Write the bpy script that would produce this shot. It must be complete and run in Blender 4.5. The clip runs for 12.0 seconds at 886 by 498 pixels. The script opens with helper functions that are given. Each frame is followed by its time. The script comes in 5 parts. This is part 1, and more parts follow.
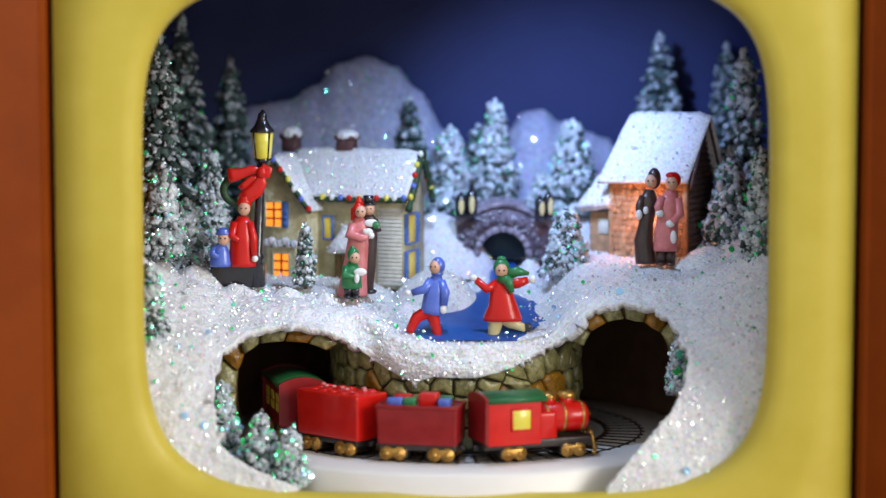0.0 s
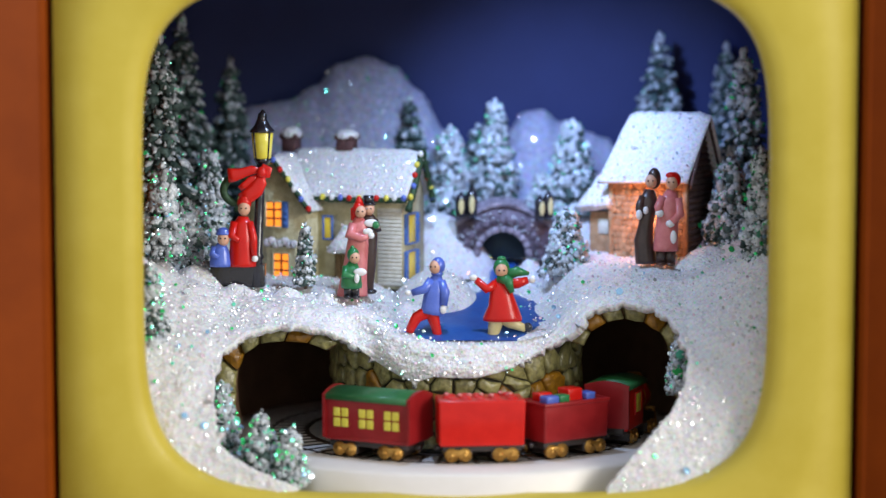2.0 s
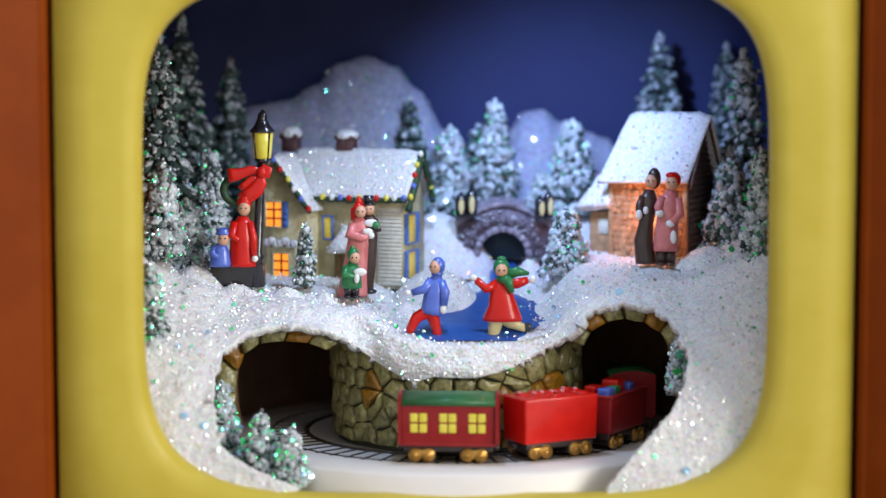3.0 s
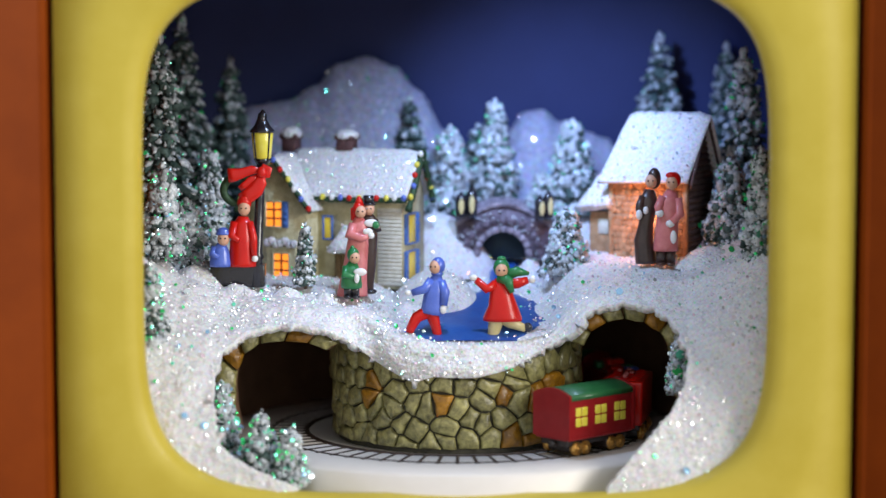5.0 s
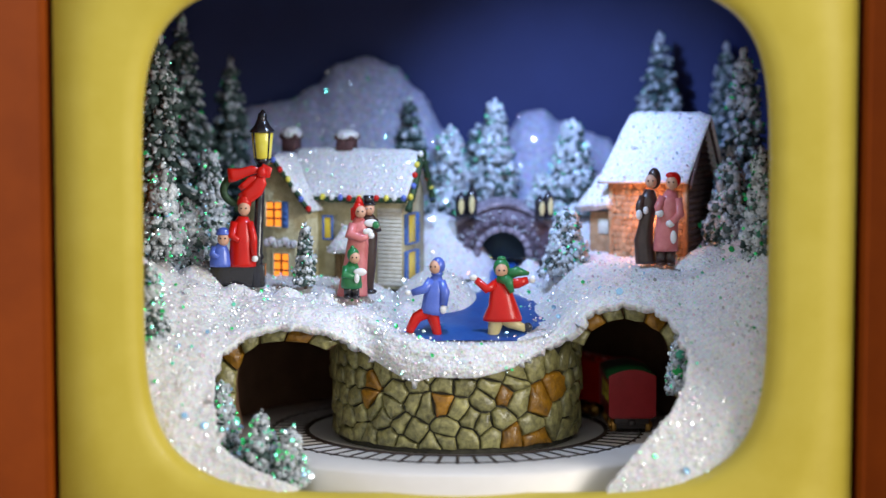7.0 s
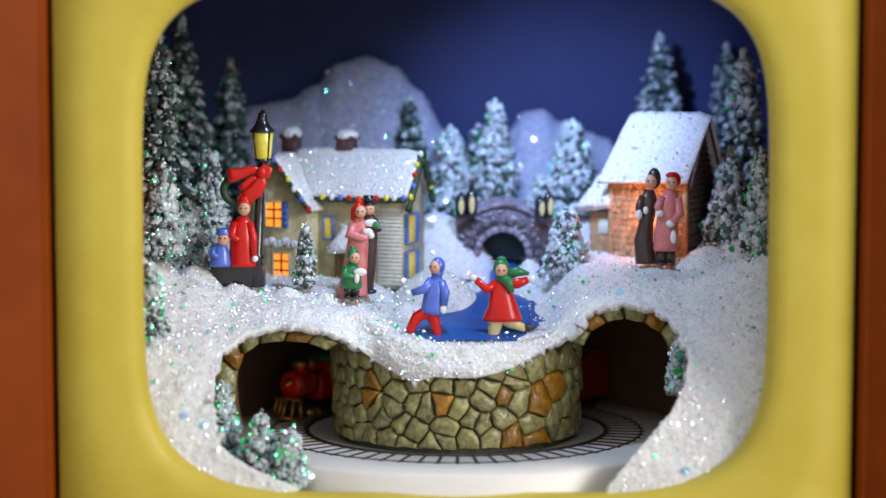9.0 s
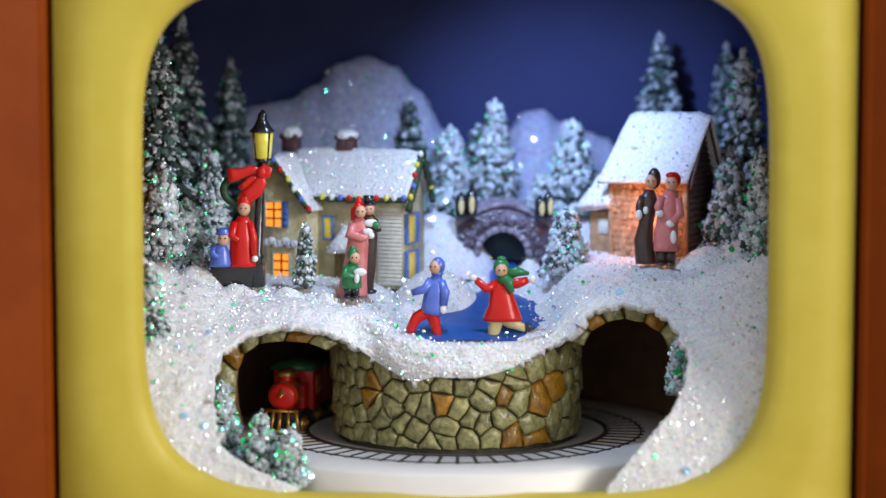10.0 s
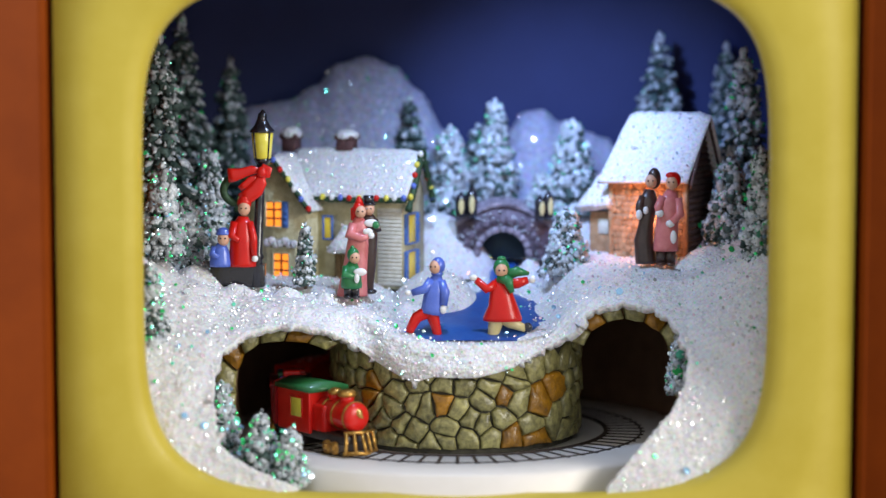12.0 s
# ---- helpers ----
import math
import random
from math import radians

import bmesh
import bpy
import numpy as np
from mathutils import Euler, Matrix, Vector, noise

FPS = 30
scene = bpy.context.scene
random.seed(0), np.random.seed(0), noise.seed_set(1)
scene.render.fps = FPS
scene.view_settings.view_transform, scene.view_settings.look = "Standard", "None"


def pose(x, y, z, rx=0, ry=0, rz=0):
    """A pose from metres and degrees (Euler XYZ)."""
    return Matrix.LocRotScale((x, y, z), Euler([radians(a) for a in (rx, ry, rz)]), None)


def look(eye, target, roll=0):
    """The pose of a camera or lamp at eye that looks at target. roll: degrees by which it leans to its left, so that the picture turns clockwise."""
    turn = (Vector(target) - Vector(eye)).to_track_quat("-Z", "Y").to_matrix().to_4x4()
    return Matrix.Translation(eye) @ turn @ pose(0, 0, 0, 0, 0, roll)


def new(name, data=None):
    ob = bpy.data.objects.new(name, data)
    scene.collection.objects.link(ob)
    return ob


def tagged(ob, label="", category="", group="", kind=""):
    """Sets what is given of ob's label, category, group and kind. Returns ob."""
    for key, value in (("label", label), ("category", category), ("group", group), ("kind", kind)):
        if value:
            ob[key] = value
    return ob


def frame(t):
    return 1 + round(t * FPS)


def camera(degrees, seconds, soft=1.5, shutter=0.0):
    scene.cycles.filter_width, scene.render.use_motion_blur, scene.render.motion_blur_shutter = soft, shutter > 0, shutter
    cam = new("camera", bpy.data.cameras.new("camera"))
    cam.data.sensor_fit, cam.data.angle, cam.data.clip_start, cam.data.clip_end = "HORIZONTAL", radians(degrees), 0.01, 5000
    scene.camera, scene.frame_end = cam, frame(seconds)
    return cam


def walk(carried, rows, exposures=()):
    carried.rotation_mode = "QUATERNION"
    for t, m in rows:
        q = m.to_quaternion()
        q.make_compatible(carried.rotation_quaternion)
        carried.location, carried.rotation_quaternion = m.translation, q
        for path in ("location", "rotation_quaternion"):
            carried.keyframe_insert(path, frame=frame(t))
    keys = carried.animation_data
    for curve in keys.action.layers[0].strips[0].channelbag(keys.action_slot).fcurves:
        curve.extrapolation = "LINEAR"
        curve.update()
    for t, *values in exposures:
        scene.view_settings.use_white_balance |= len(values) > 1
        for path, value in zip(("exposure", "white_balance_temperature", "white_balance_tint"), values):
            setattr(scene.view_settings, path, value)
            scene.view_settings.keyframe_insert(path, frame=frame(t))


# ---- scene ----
# A small musical television set seen close: millimetres are used throughout and turned into metres by MM.
MM = 0.001
cam = camera(22.18, 12.0, soft=1.4, shutter=0.5)
# close focus on the skaters
cam.data.dof.use_dof, cam.data.dof.focus_distance, cam.data.dof.aperture_fstop = True, 0.633, 6.0
EYE = (0.0, -577.4, 113.8)


def mm(p):
    return Vector(p) * MM


def gaze(dz=0.0):
    return look(mm(EYE), mm((0.0, 0.0, 59.2 + dz)))


walk(cam, [(0.0, gaze()), (12.0, gaze())])

# ---- light ----
world = bpy.data.worlds.new("room_light")
scene.world = world
world.use_nodes = True
world.node_tree.nodes["Background"].inputs["Color"].default_value = (0.95, 0.97, 1.0, 1)
world.node_tree.nodes["Background"].inputs["Strength"].default_value = 0.66
scene.view_settings.exposure = 0.0


def area(name, x, y, z, target, w, h, power, color):
    lamp = bpy.data.lights.new(name, "AREA")
    lamp.shape, lamp.size, lamp.size_y, lamp.energy, lamp.color = "RECTANGLE", w * MM, h * MM, power, color
    ob = new(name, lamp)
    ob.matrix_basis = look(mm((x, y, z)), mm(target))
    return ob


# room window beside the camera
area("room_window", 1600, -1200, 640, (0, 0, 60), 1000, 900, 31.0, (1.0, 0.96, 0.90))


def bulb(name, x, y, z, power, color, size=1.5):
    lamp = bpy.data.lights.new(name, "POINT")
    lamp.energy, lamp.color, lamp.shadow_soft_size = power, color, size * MM
    ob = new(name, lamp)
    ob.location = mm((x, y, z))
    return ob


# cold white diodes under the top of the box
def diode(name, x, y, z, target, power, color, cone, size=3.0):
    lamp = bpy.data.lights.new(name, "SPOT")
    lamp.energy, lamp.color, lamp.shadow_soft_size, lamp.spot_size, lamp.spot_blend = power, color, size * MM, radians(cone), 1.0
    ob = new(name, lamp)
    ob.matrix_basis = look(mm((x, y, z)), mm(target))
    return ob


diode("diode_rear", 26, 36, 139, (44, 136, 62), 0.60, (0.36, 0.52, 1.0), 78)
diode("diode_front", 4, 26, 140, (3, 80, 36), 0.37, (0.48, 0.66, 1.0), 112, 5.0)

# ---- materials ----
def mat(name, color, rough=0.6, metal=0.0, color2=None, scale=300.0, bump=0.0, bump_scale=900.0, coat=0.0,
        island=False, objvar=0.0, emit=None, emit_strength=0.0, amount=0.6, trans=0.0, spec=0.5, grains=0.0):
    m = bpy.data.materials.new(name)
    m.use_nodes = True
    nt = m.node_tree
    b = nt.nodes["Principled BSDF"]
    b.inputs["Roughness"].default_value = rough
    b.inputs["Metallic"].default_value = metal
    b.inputs["Specular IOR Level"].default_value = spec
    b.inputs["Coat Weight"].default_value = coat
    b.inputs["Coat Roughness"].default_value = 0.12
    b.inputs["Base Color"].default_value = (*color, 1)
    if trans:
        b.inputs["Transmission Weight"].default_value = trans
    tc = nt.nodes.new("ShaderNodeTexCoord")
    last = None
    if color2:
        n = nt.nodes.new("ShaderNodeTexNoise")
        n.inputs["Scale"].default_value = scale
        n.inputs["Detail"].default_value = 5.0
        n.inputs["Roughness"].default_value = 0.65
        nt.links.new(tc.outputs["Object"], n.inputs["Vector"])
        r = nt.nodes.new("ShaderNodeValToRGB")
        r.color_ramp.elements[0].position, r.color_ramp.elements[1].position = 0.5 - amount / 4, 0.5 + amount / 4
        r.color_ramp.elements[0].color, r.color_ramp.elements[1].color = (*color, 1), (*color2, 1)
        nt.links.new(n.outputs["Fac"], r.inputs["Fac"])
        last = r.outputs["Color"]
    if island or objvar:
        src = nt.nodes.new("ShaderNodeNewGeometry").outputs["Random Per Island"] if island else nt.nodes.new("ShaderNodeObjectInfo").outputs["Random"]
        h = nt.nodes.new("ShaderNodeHueSaturation")
        mr = nt.nodes.new("ShaderNodeMapRange")
        mr.inputs["To Min"].default_value, mr.inputs["To Max"].default_value = 1 - (objvar or 0.3), 1 + (objvar or 0.3)
        nt.links.new(src, mr.inputs["Value"])
        nt.links.new(mr.outputs["Result"], h.inputs["Value"])
        if last:
            nt.links.new(last, h.inputs["Color"])
        else:
            h.inputs["Color"].default_value = (*color, 1)
        last = h.outputs["Color"]
    if grains:
        # crystals, each with its own pale tint
        vo = nt.nodes.new("ShaderNodeTexVoronoi")
        vo.inputs["Scale"].default_value = grains
        nt.links.new(tc.outputs["Object"], vo.inputs["Vector"])
        hs = nt.nodes.new("ShaderNodeHueSaturation")
        hs.inputs["Saturation"].default_value, hs.inputs["Value"].default_value = 0.55, 1.7
        nt.links.new(vo.outputs["Color"], hs.inputs["Color"])
        mx = nt.nodes.new("ShaderNodeMix")
        mx.data_type, mx.blend_type = "RGBA", "OVERLAY"
        mx.inputs[0].default_value = 0.22
        nt.links.new(last, mx.inputs[6])
        nt.links.new(hs.outputs["Color"], mx.inputs[7])
        last = mx.outputs[2]
    if last:
        nt.links.new(last, b.inputs["Base Color"])
    if bump:
        n2 = nt.nodes.new("ShaderNodeTexNoise")
        n2.inputs["Scale"].default_value = bump_scale
        n2.inputs["Detail"].default_value = 4.0
        nt.links.new(tc.outputs["Object"], n2.inputs["Vector"])
        bp = nt.nodes.new("ShaderNodeBump")
        bp.inputs["Strength"].default_value = bump
        bp.inputs["Distance"].default_value = 0.0009 if grains else 0.0004
        nt.links.new(n2.outputs["Fac"], bp.inputs["Height"])
        nt.links.new(bp.outputs["Normal"], b.inputs["Normal"])
    if emit:
        b.inputs["Emission Color"].default_value = (*emit, 1)
        b.inputs["Emission Strength"].default_value = emit_strength
    return m


M = dict(
    yellow=mat("yellow_plastic", (0.56, 0.44, 0.048), 0.48, spec=0.35, color2=(0.61, 0.49, 0.068), scale=60, bump=0.05, bump_scale=500, coat=0.05),
    brown=mat("brown_lacquer", (0.19, 0.032, 0.0008), 0.5, color2=(0.23, 0.041, 0.0014), scale=40, bump=0.06, bump_scale=300, spec=0.1),
    dark=mat("black_gap", (0.02, 0.012, 0.006), 0.7, color2=(0.03, 0.02, 0.01)),
    table=mat("table_wood", (0.30, 0.20, 0.12), 0.5, color2=(0.36, 0.25, 0.15), scale=20, bump=0.1),
    snow=mat("glitter_snow", (0.58, 0.58, 0.595), 0.55, color2=(0.74, 0.735, 0.745), scale=900, bump=0.65, bump_scale=1300, grains=1500),
    disc=mat("white_plastic", (0.82, 0.79, 0.75), 0.42, color2=(0.86, 0.83, 0.80), scale=80, bump=0.08),
    ink=mat("black_print", (0.018, 0.011, 0.008), 0.6, color2=(0.05, 0.03, 0.02)),
    brownfelt=mat("tunnel_brown", (0.15, 0.075, 0.04), 0.8, color2=(0.21, 0.11, 0.06), scale=120, bump=0.2),
    sky=mat("night_sky_paint", (0.016, 0.026, 0.11), 0.7, color2=(0.02, 0.032, 0.13), scale=30, bump=0.05),
    mortar=mat("dark_mortar", (0.035, 0.032, 0.022), 0.8, color2=(0.07, 0.065, 0.045), scale=700, bump=0.6),
    stone=mat("olive_stone", (0.075, 0.068, 0.026), 0.32, coat=0.25, color2=(0.46, 0.42, 0.165), scale=430, bump=1.0, bump_scale=800, objvar=0.22, amount=0.85),
    rust=mat("ochre_stone", (0.12, 0.055, 0.008), 0.32, coat=0.25, color2=(0.46, 0.215, 0.012), scale=430, bump=1.0, bump_scale=900, objvar=0.15, amount=1.0),
)


# ---- builders ----
def part(name, bm, material, parent=None, label="", smooth=True):
    """Links a bmesh, in millimetres, as one mesh object."""
    for f in bm.faces:
        f.smooth = smooth
    me = bpy.data.meshes.new(name)
    bmesh.ops.recalc_face_normals(bm, faces=bm.faces)
    bm.transform(Matrix.Scale(MM, 4))
    bm.to_mesh(me)
    bm.free()
    for one in material if isinstance(material, (list, tuple)) else (material,):
        me.materials.append(M[one])
    ob = new(name, me)
    if parent:
        ob.parent = parent
    if label:
        ob["label"] = label
    return ob


def raw(name, verts, faces, material, parent=None, label="", smooth=True, index=None):
    """Links numpy vertices, in millimetres, and faces as one mesh object."""
    me = bpy.data.meshes.new(name)
    me.from_pydata((np.asarray(verts) * MM).tolist(), [], [tuple(map(int, f)) for f in faces])
    for one in material if isinstance(material, (list, tuple)) else (material,):
        me.materials.append(M[one])
    me.polygons.foreach_set("use_smooth", [smooth] * len(me.polygons))
    if index is not None:
        me.polygons.foreach_set("material_index", list(map(int, index)))
    me.update()
    ob = new(name, me)
    if parent:
        ob.parent = parent
    if label:
        ob["label"] = label
    return ob


def empty(name, x, y, z, rz=0.0, rx=0.0, ry=0.0):
    ob = new(name)
    ob.empty_display_size = 0.005
    ob.matrix_basis = pose(x * MM, y * MM, z * MM, rx, ry, rz)
    return ob


def box(bm, x0, x1, y0, y1, z0, z1, bevel=0.0, segs=2, mi=0, taper=None):
    r = bmesh.ops.create_cube(bm, size=1.0)
    vs = r["verts"]
    for v in vs:
        v.co = Vector(((x0 + x1) / 2 + v.co.x * (x1 - x0), (y0 + y1) / 2 + v.co.y * (y1 - y0), (z0 + z1) / 2 + v.co.z * (z1 - z0)))
    fs = {f for v in vs for f in v.link_faces}
    if bevel:
        es = list({e for v in vs for e in v.link_edges})
        g = bmesh.ops.bevel(bm, geom=es, offset=bevel, segments=segs, affect="EDGES", profile=0.6)
        fs = {f for f in fs if f.is_valid} | set(g["faces"])
    for f in fs:
        f.material_index = mi
    return fs


def tube(bm, pts, radii, n=12, mi=0, flat=1.0, cap=True):
    """A rounded limb through pts with the given radii; flat squashes it front to back."""
    rings = []
    pts = [Vector(p) for p in pts]
    for i, p in enumerate(pts):
        d = (pts[min(i + 1, len(pts) - 1)] - pts[max(i - 1, 0)]).normalized()
        a = d.cross(Vector((0, 1, 0)))
        if a.length < 1e-3:
            a = Vector((1, 0, 0))
        a.normalize()
        b = d.cross(a).normalized()
        ring = []
        for k in range(n):
            t = 2 * math.pi * k / n
            o = a * math.cos(t) * radii[i] + b * math.sin(t) * radii[i]
            o.y *= flat
            ring.append(bm.verts.new(p + o))
        rings.append(ring)
    for r0, r1 in zip(rings, rings[1:]):
        for k in range(n):
            bm.faces.new((r0[k], r0[(k + 1) % n], r1[(k + 1) % n], r1[k])).material_index = mi
    if cap:
        for ring in (rings[0], rings[-1]):
            bm.faces.new(ring).material_index = mi
    return rings


def ball(bm, p, rx, ry=None, rz=None, mi=0, seg=14, m=None):
    r = bmesh.ops.create_uvsphere(bm, u_segments=seg, v_segments=max(6, seg * 2 // 3), radius=1.0)
    ry, rz = ry or rx, rz or rx
    for v in r["verts"]:
        v.co = Vector((v.co.x * rx, v.co.y * ry, v.co.z * rz))
        if m:
            v.co = m @ v.co
        v.co += Vector(p)
    for f in {f for v in r["verts"] for f in v.link_faces}:
        f.material_index = mi


def rod(bm, p, axis, r, h, n=20, mi=0, r2=None):
    """A cylinder or cone from p along axis."""
    g = bmesh.ops.create_cone(bm, cap_ends=True, segments=n, radius1=r, radius2=r if r2 is None else r2, depth=h)
    q = Vector(axis).normalized().to_track_quat("Z", "Y").to_matrix()
    for v in g["verts"]:
        v.co = q @ (v.co + Vector((0, 0, h / 2))) + Vector(p)
    for f in {f for v in g["verts"] for f in v.link_faces}:
        f.material_index = mi


def extrude(bm, pts, y0, y1, mi=0):
    """A closed outline of (x, z) pulled from y0 to y1."""
    a = [bm.verts.new((x, y0, z)) for x, z in pts]
    b = [bm.verts.new((x, y1, z)) for x, z in pts]
    n = len(pts)
    fs = [bm.faces.new(a), bm.faces.new(b[::-1])]
    for i in range(n):
        fs.append(bm.faces.new((a[i], b[i], b[(i + 1) % n], a[(i + 1) % n])))
    for f in fs:
        f.material_index = mi
    return fs

M.update(
    pine=mat("pine_green", (0.022, 0.050, 0.044), 0.7, color2=(0.085, 0.135, 0.12), scale=700, bump=0.6, island=True),
    bark=mat("bark", (0.05, 0.03, 0.02), 0.8, color2=(0.08, 0.05, 0.03), bump=0.5),
    frost=mat("frosted_snow", (0.32, 0.37, 0.40), 0.5, color2=(0.72, 0.75, 0.78), scale=1100, bump=0.9, bump_scale=1600, island=True),
    # the far slopes' dim blue shade is put into this snow colour
    hill=mat("hill_snow_in_shade", (0.25, 0.27, 0.37), 0.6, color2=(0.40, 0.41, 0.53), scale=700, bump=0.9, bump_scale=1300, grains=1300),
    stucco=mat("cream_stucco", (0.40, 0.34, 0.17), 0.6, color2=(0.74, 0.68, 0.44), scale=300, amount=1.0, bump=1.0, bump_scale=1000),
    siding=mat("white_siding", (0.60, 0.57, 0.46), 0.6, color2=(0.74, 0.71, 0.62), scale=500, bump=0.5),
    blue=mat("blue_paint", (0.05, 0.13, 0.42), 0.4, color2=(0.08, 0.19, 0.52), scale=500, bump=0.3, coat=0.3),
    lit=mat("lit_orange_pane", (0.8, 0.3, 0.03), 0.4, emit=(1.0, 0.30, 0.025), emit_strength=1.15),
    litdim=mat("lit_yellow_pane", (0.75, 0.55, 0.05), 0.35, color2=(0.8, 0.62, 0.08), scale=600, emit=(1.0, 0.66, 0.05), emit_strength=0.12),
    gold_pane=mat("yellow_paint", (0.72, 0.62, 0.05), 0.3, color2=(0.80, 0.70, 0.10), scale=500, coat=0.4, bump=0.2),
    bar=mat("red_glazing_bar", (0.30, 0.02, 0.01), 0.5, color2=(0.4, 0.04, 0.02)),
    wood=mat("brown_door_wood", (0.12, 0.07, 0.025), 0.6, color2=(0.20, 0.13, 0.05), scale=400, bump=0.6),
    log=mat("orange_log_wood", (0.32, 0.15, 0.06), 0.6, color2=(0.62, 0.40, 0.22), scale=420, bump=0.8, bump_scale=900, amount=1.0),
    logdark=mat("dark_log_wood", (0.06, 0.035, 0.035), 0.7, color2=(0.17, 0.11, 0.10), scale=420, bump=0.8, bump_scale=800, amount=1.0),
    garland=mat("dark_green_garland", (0.010, 0.035, 0.012), 0.6, color2=(0.03, 0.08, 0.03), scale=900, bump=0.8),
    brick=mat("chimney_brick", (0.05, 0.02, 0.022), 0.7, color2=(0.13, 0.06, 0.06), scale=600, bump=0.6),
    bridge=mat("plum_bridge_stone", (0.045, 0.03, 0.04), 0.55, color2=(0.19, 0.15, 0.19), scale=480, bump=0.8, bump_scale=800, amount=0.7, objvar=0.2),
    bridge_lip=mat("pale_plum_stone", (0.13, 0.10, 0.13), 0.55, color2=(0.42, 0.38, 0.44), scale=480, bump=0.8, bump_scale=800, objvar=0.15),
    black=mat("black_gloss", (0.012, 0.012, 0.016), 0.25, color2=(0.022, 0.02, 0.026), coat=0.5, bump=0.2),
    # near-black teal that stands for the shade inside the bridge arch
    hollow=mat("arch_shade_colour", (0.006, 0.016, 0.022), 0.6, color2=(0.012, 0.035, 0.045), scale=200),
    ice=mat("blue_ice", (0.008, 0.04, 0.26), 0.35, color2=(0.03, 0.14, 0.46), scale=90, bump=0.25, bump_scale=260, coat=0.12, amount=1.1),
    red=mat("red_gloss", (0.56, 0.008, 0.005), 0.32, color2=(0.64, 0.014, 0.008), scale=200, bump=0.1, bump_scale=400, coat=0.35, spec=0.25),
    darkred=mat("dark_red_gloss", (0.24, 0.010, 0.012), 0.35, color2=(0.30, 0.016, 0.018), scale=200, bump=0.1, bump_scale=400, coat=0.2, spec=0.25),
    green=mat("green_gloss", (0.012, 0.16, 0.045), 0.35, color2=(0.02, 0.22, 0.07), scale=350, bump=0.25, coat=0.4),
    roofgreen=mat("dark_green_roof", (0.014, 0.11, 0.03), 0.45, color2=(0.022, 0.15, 0.045), scale=300, bump=0.25, coat=0.2),
    coatblue=mat("blue_gloss", (0.07, 0.13, 0.52), 0.3, color2=(0.10, 0.17, 0.60), scale=350, bump=0.25, coat=0.4),
    pink=mat("pink_gloss", (0.58, 0.15, 0.15), 0.4, color2=(0.66, 0.21, 0.20), scale=350, bump=0.25, coat=0.3),
    rose=mat("rose_gloss", (0.46, 0.12, 0.12), 0.4, color2=(0.55, 0.17, 0.16), scale=350, bump=0.25, coat=0.3),
    skin=mat("painted_face", (0.62, 0.34, 0.22), 0.45, color2=(0.68, 0.40, 0.27), scale=500),
    brownc=mat("dark_brown_gloss", (0.035, 0.018, 0.014), 0.35, color2=(0.055, 0.028, 0.02), coat=0.3, bump=0.2),
    cream=mat("cream_gloss", (0.66, 0.55, 0.24), 0.4, color2=(0.72, 0.62, 0.32), scale=400, coat=0.3),
    white=mat("white_gloss", (0.76, 0.76, 0.76), 0.35, color2=(0.82, 0.82, 0.80), coat=0.3),
    brass=mat("brass_paint", (0.40, 0.19, 0.035), 0.32, metal=0.75, color2=(0.68, 0.39, 0.10), scale=600, bump=0.4),
    underframe=mat("black_underframe", (0.018, 0.012, 0.010), 0.45, color2=(0.035, 0.022, 0.018), bump=0.3, coat=0.2),
    diode=mat("diode_lens", (0.8, 0.85, 0.9), 0.3, emit=(0.75, 0.85, 1.0), emit_strength=6.0),
)


def flake_mat(name, rough, metal, cols):
    """Foil flakes: each island takes one of the colours, given as (from, colour)."""
    m = mat(name, (0.8, 0.8, 0.8), rough, metal=metal)
    nt = m.node_tree
    g = nt.nodes.new("ShaderNodeNewGeometry")
    r = nt.nodes.new("ShaderNodeValToRGB")
    r.color_ramp.interpolation = "CONSTANT"
    e = r.color_ramp.elements
    e[0].position, e[0].color = 0.0, (*cols[0][1], 1)
    e[1].position, e[1].color = cols[1][0], (*cols[1][1], 1)
    for p, c in cols[2:]:
        k = e.new(p)
        k.color = (*c, 1)
    nt.links.new(g.outputs["Random Per Island"], r.inputs["Fac"])
    nt.links.new(r.outputs["Color"], nt.nodes["Principled BSDF"].inputs["Base Color"])
    return m


MIXED = [(0.0, (0.94, 0.94, 0.95)), (0.55, (0.45, 0.93, 0.62)), (0.63, (0.72, 0.95, 0.92)), (0.76, (0.97, 0.76, 0.90)), (0.89, (0.74, 0.82, 1.0))]
GREEN = [(0.0, (0.80, 0.92, 0.95)), (0.25, (0.08, 0.90, 0.28)), (0.60, (0.20, 0.92, 0.62)), (0.85, (0.40, 0.70, 1.0))]
M["flake"] = flake_mat("glitter_flake", 0.3, 0.2, MIXED)
M["glint"] = flake_mat("glitter_foil", 0.12, 0.5, MIXED)
M["foil"] = flake_mat("green_glitter_foil", 0.3, 0.5, GREEN)
M["greenflake"] = flake_mat("green_glitter_flake", 0.15, 0.6, GREEN)


# ---- the television box ----
TX, RX, RY, RING, RIN, ROUT = 4.8, 3.9, 71.6, 48.8, 43.3, 53.4  # track circle


def superell(t, a, b, n):
    c, s = math.cos(t), math.sin(t)
    r = (abs(c / a) ** n + abs(s / b) ** n) ** (-1.0 / n)
    return r * c, r * s


def opening(t, grow=0.0):
    up = math.sin(t) > 0
    x, z = superell(t, 80.8 + grow, (67.4 if up else 66.0) + grow, 5.2 if up else 5.0)
    return 3.3 + x, 60.8 + z


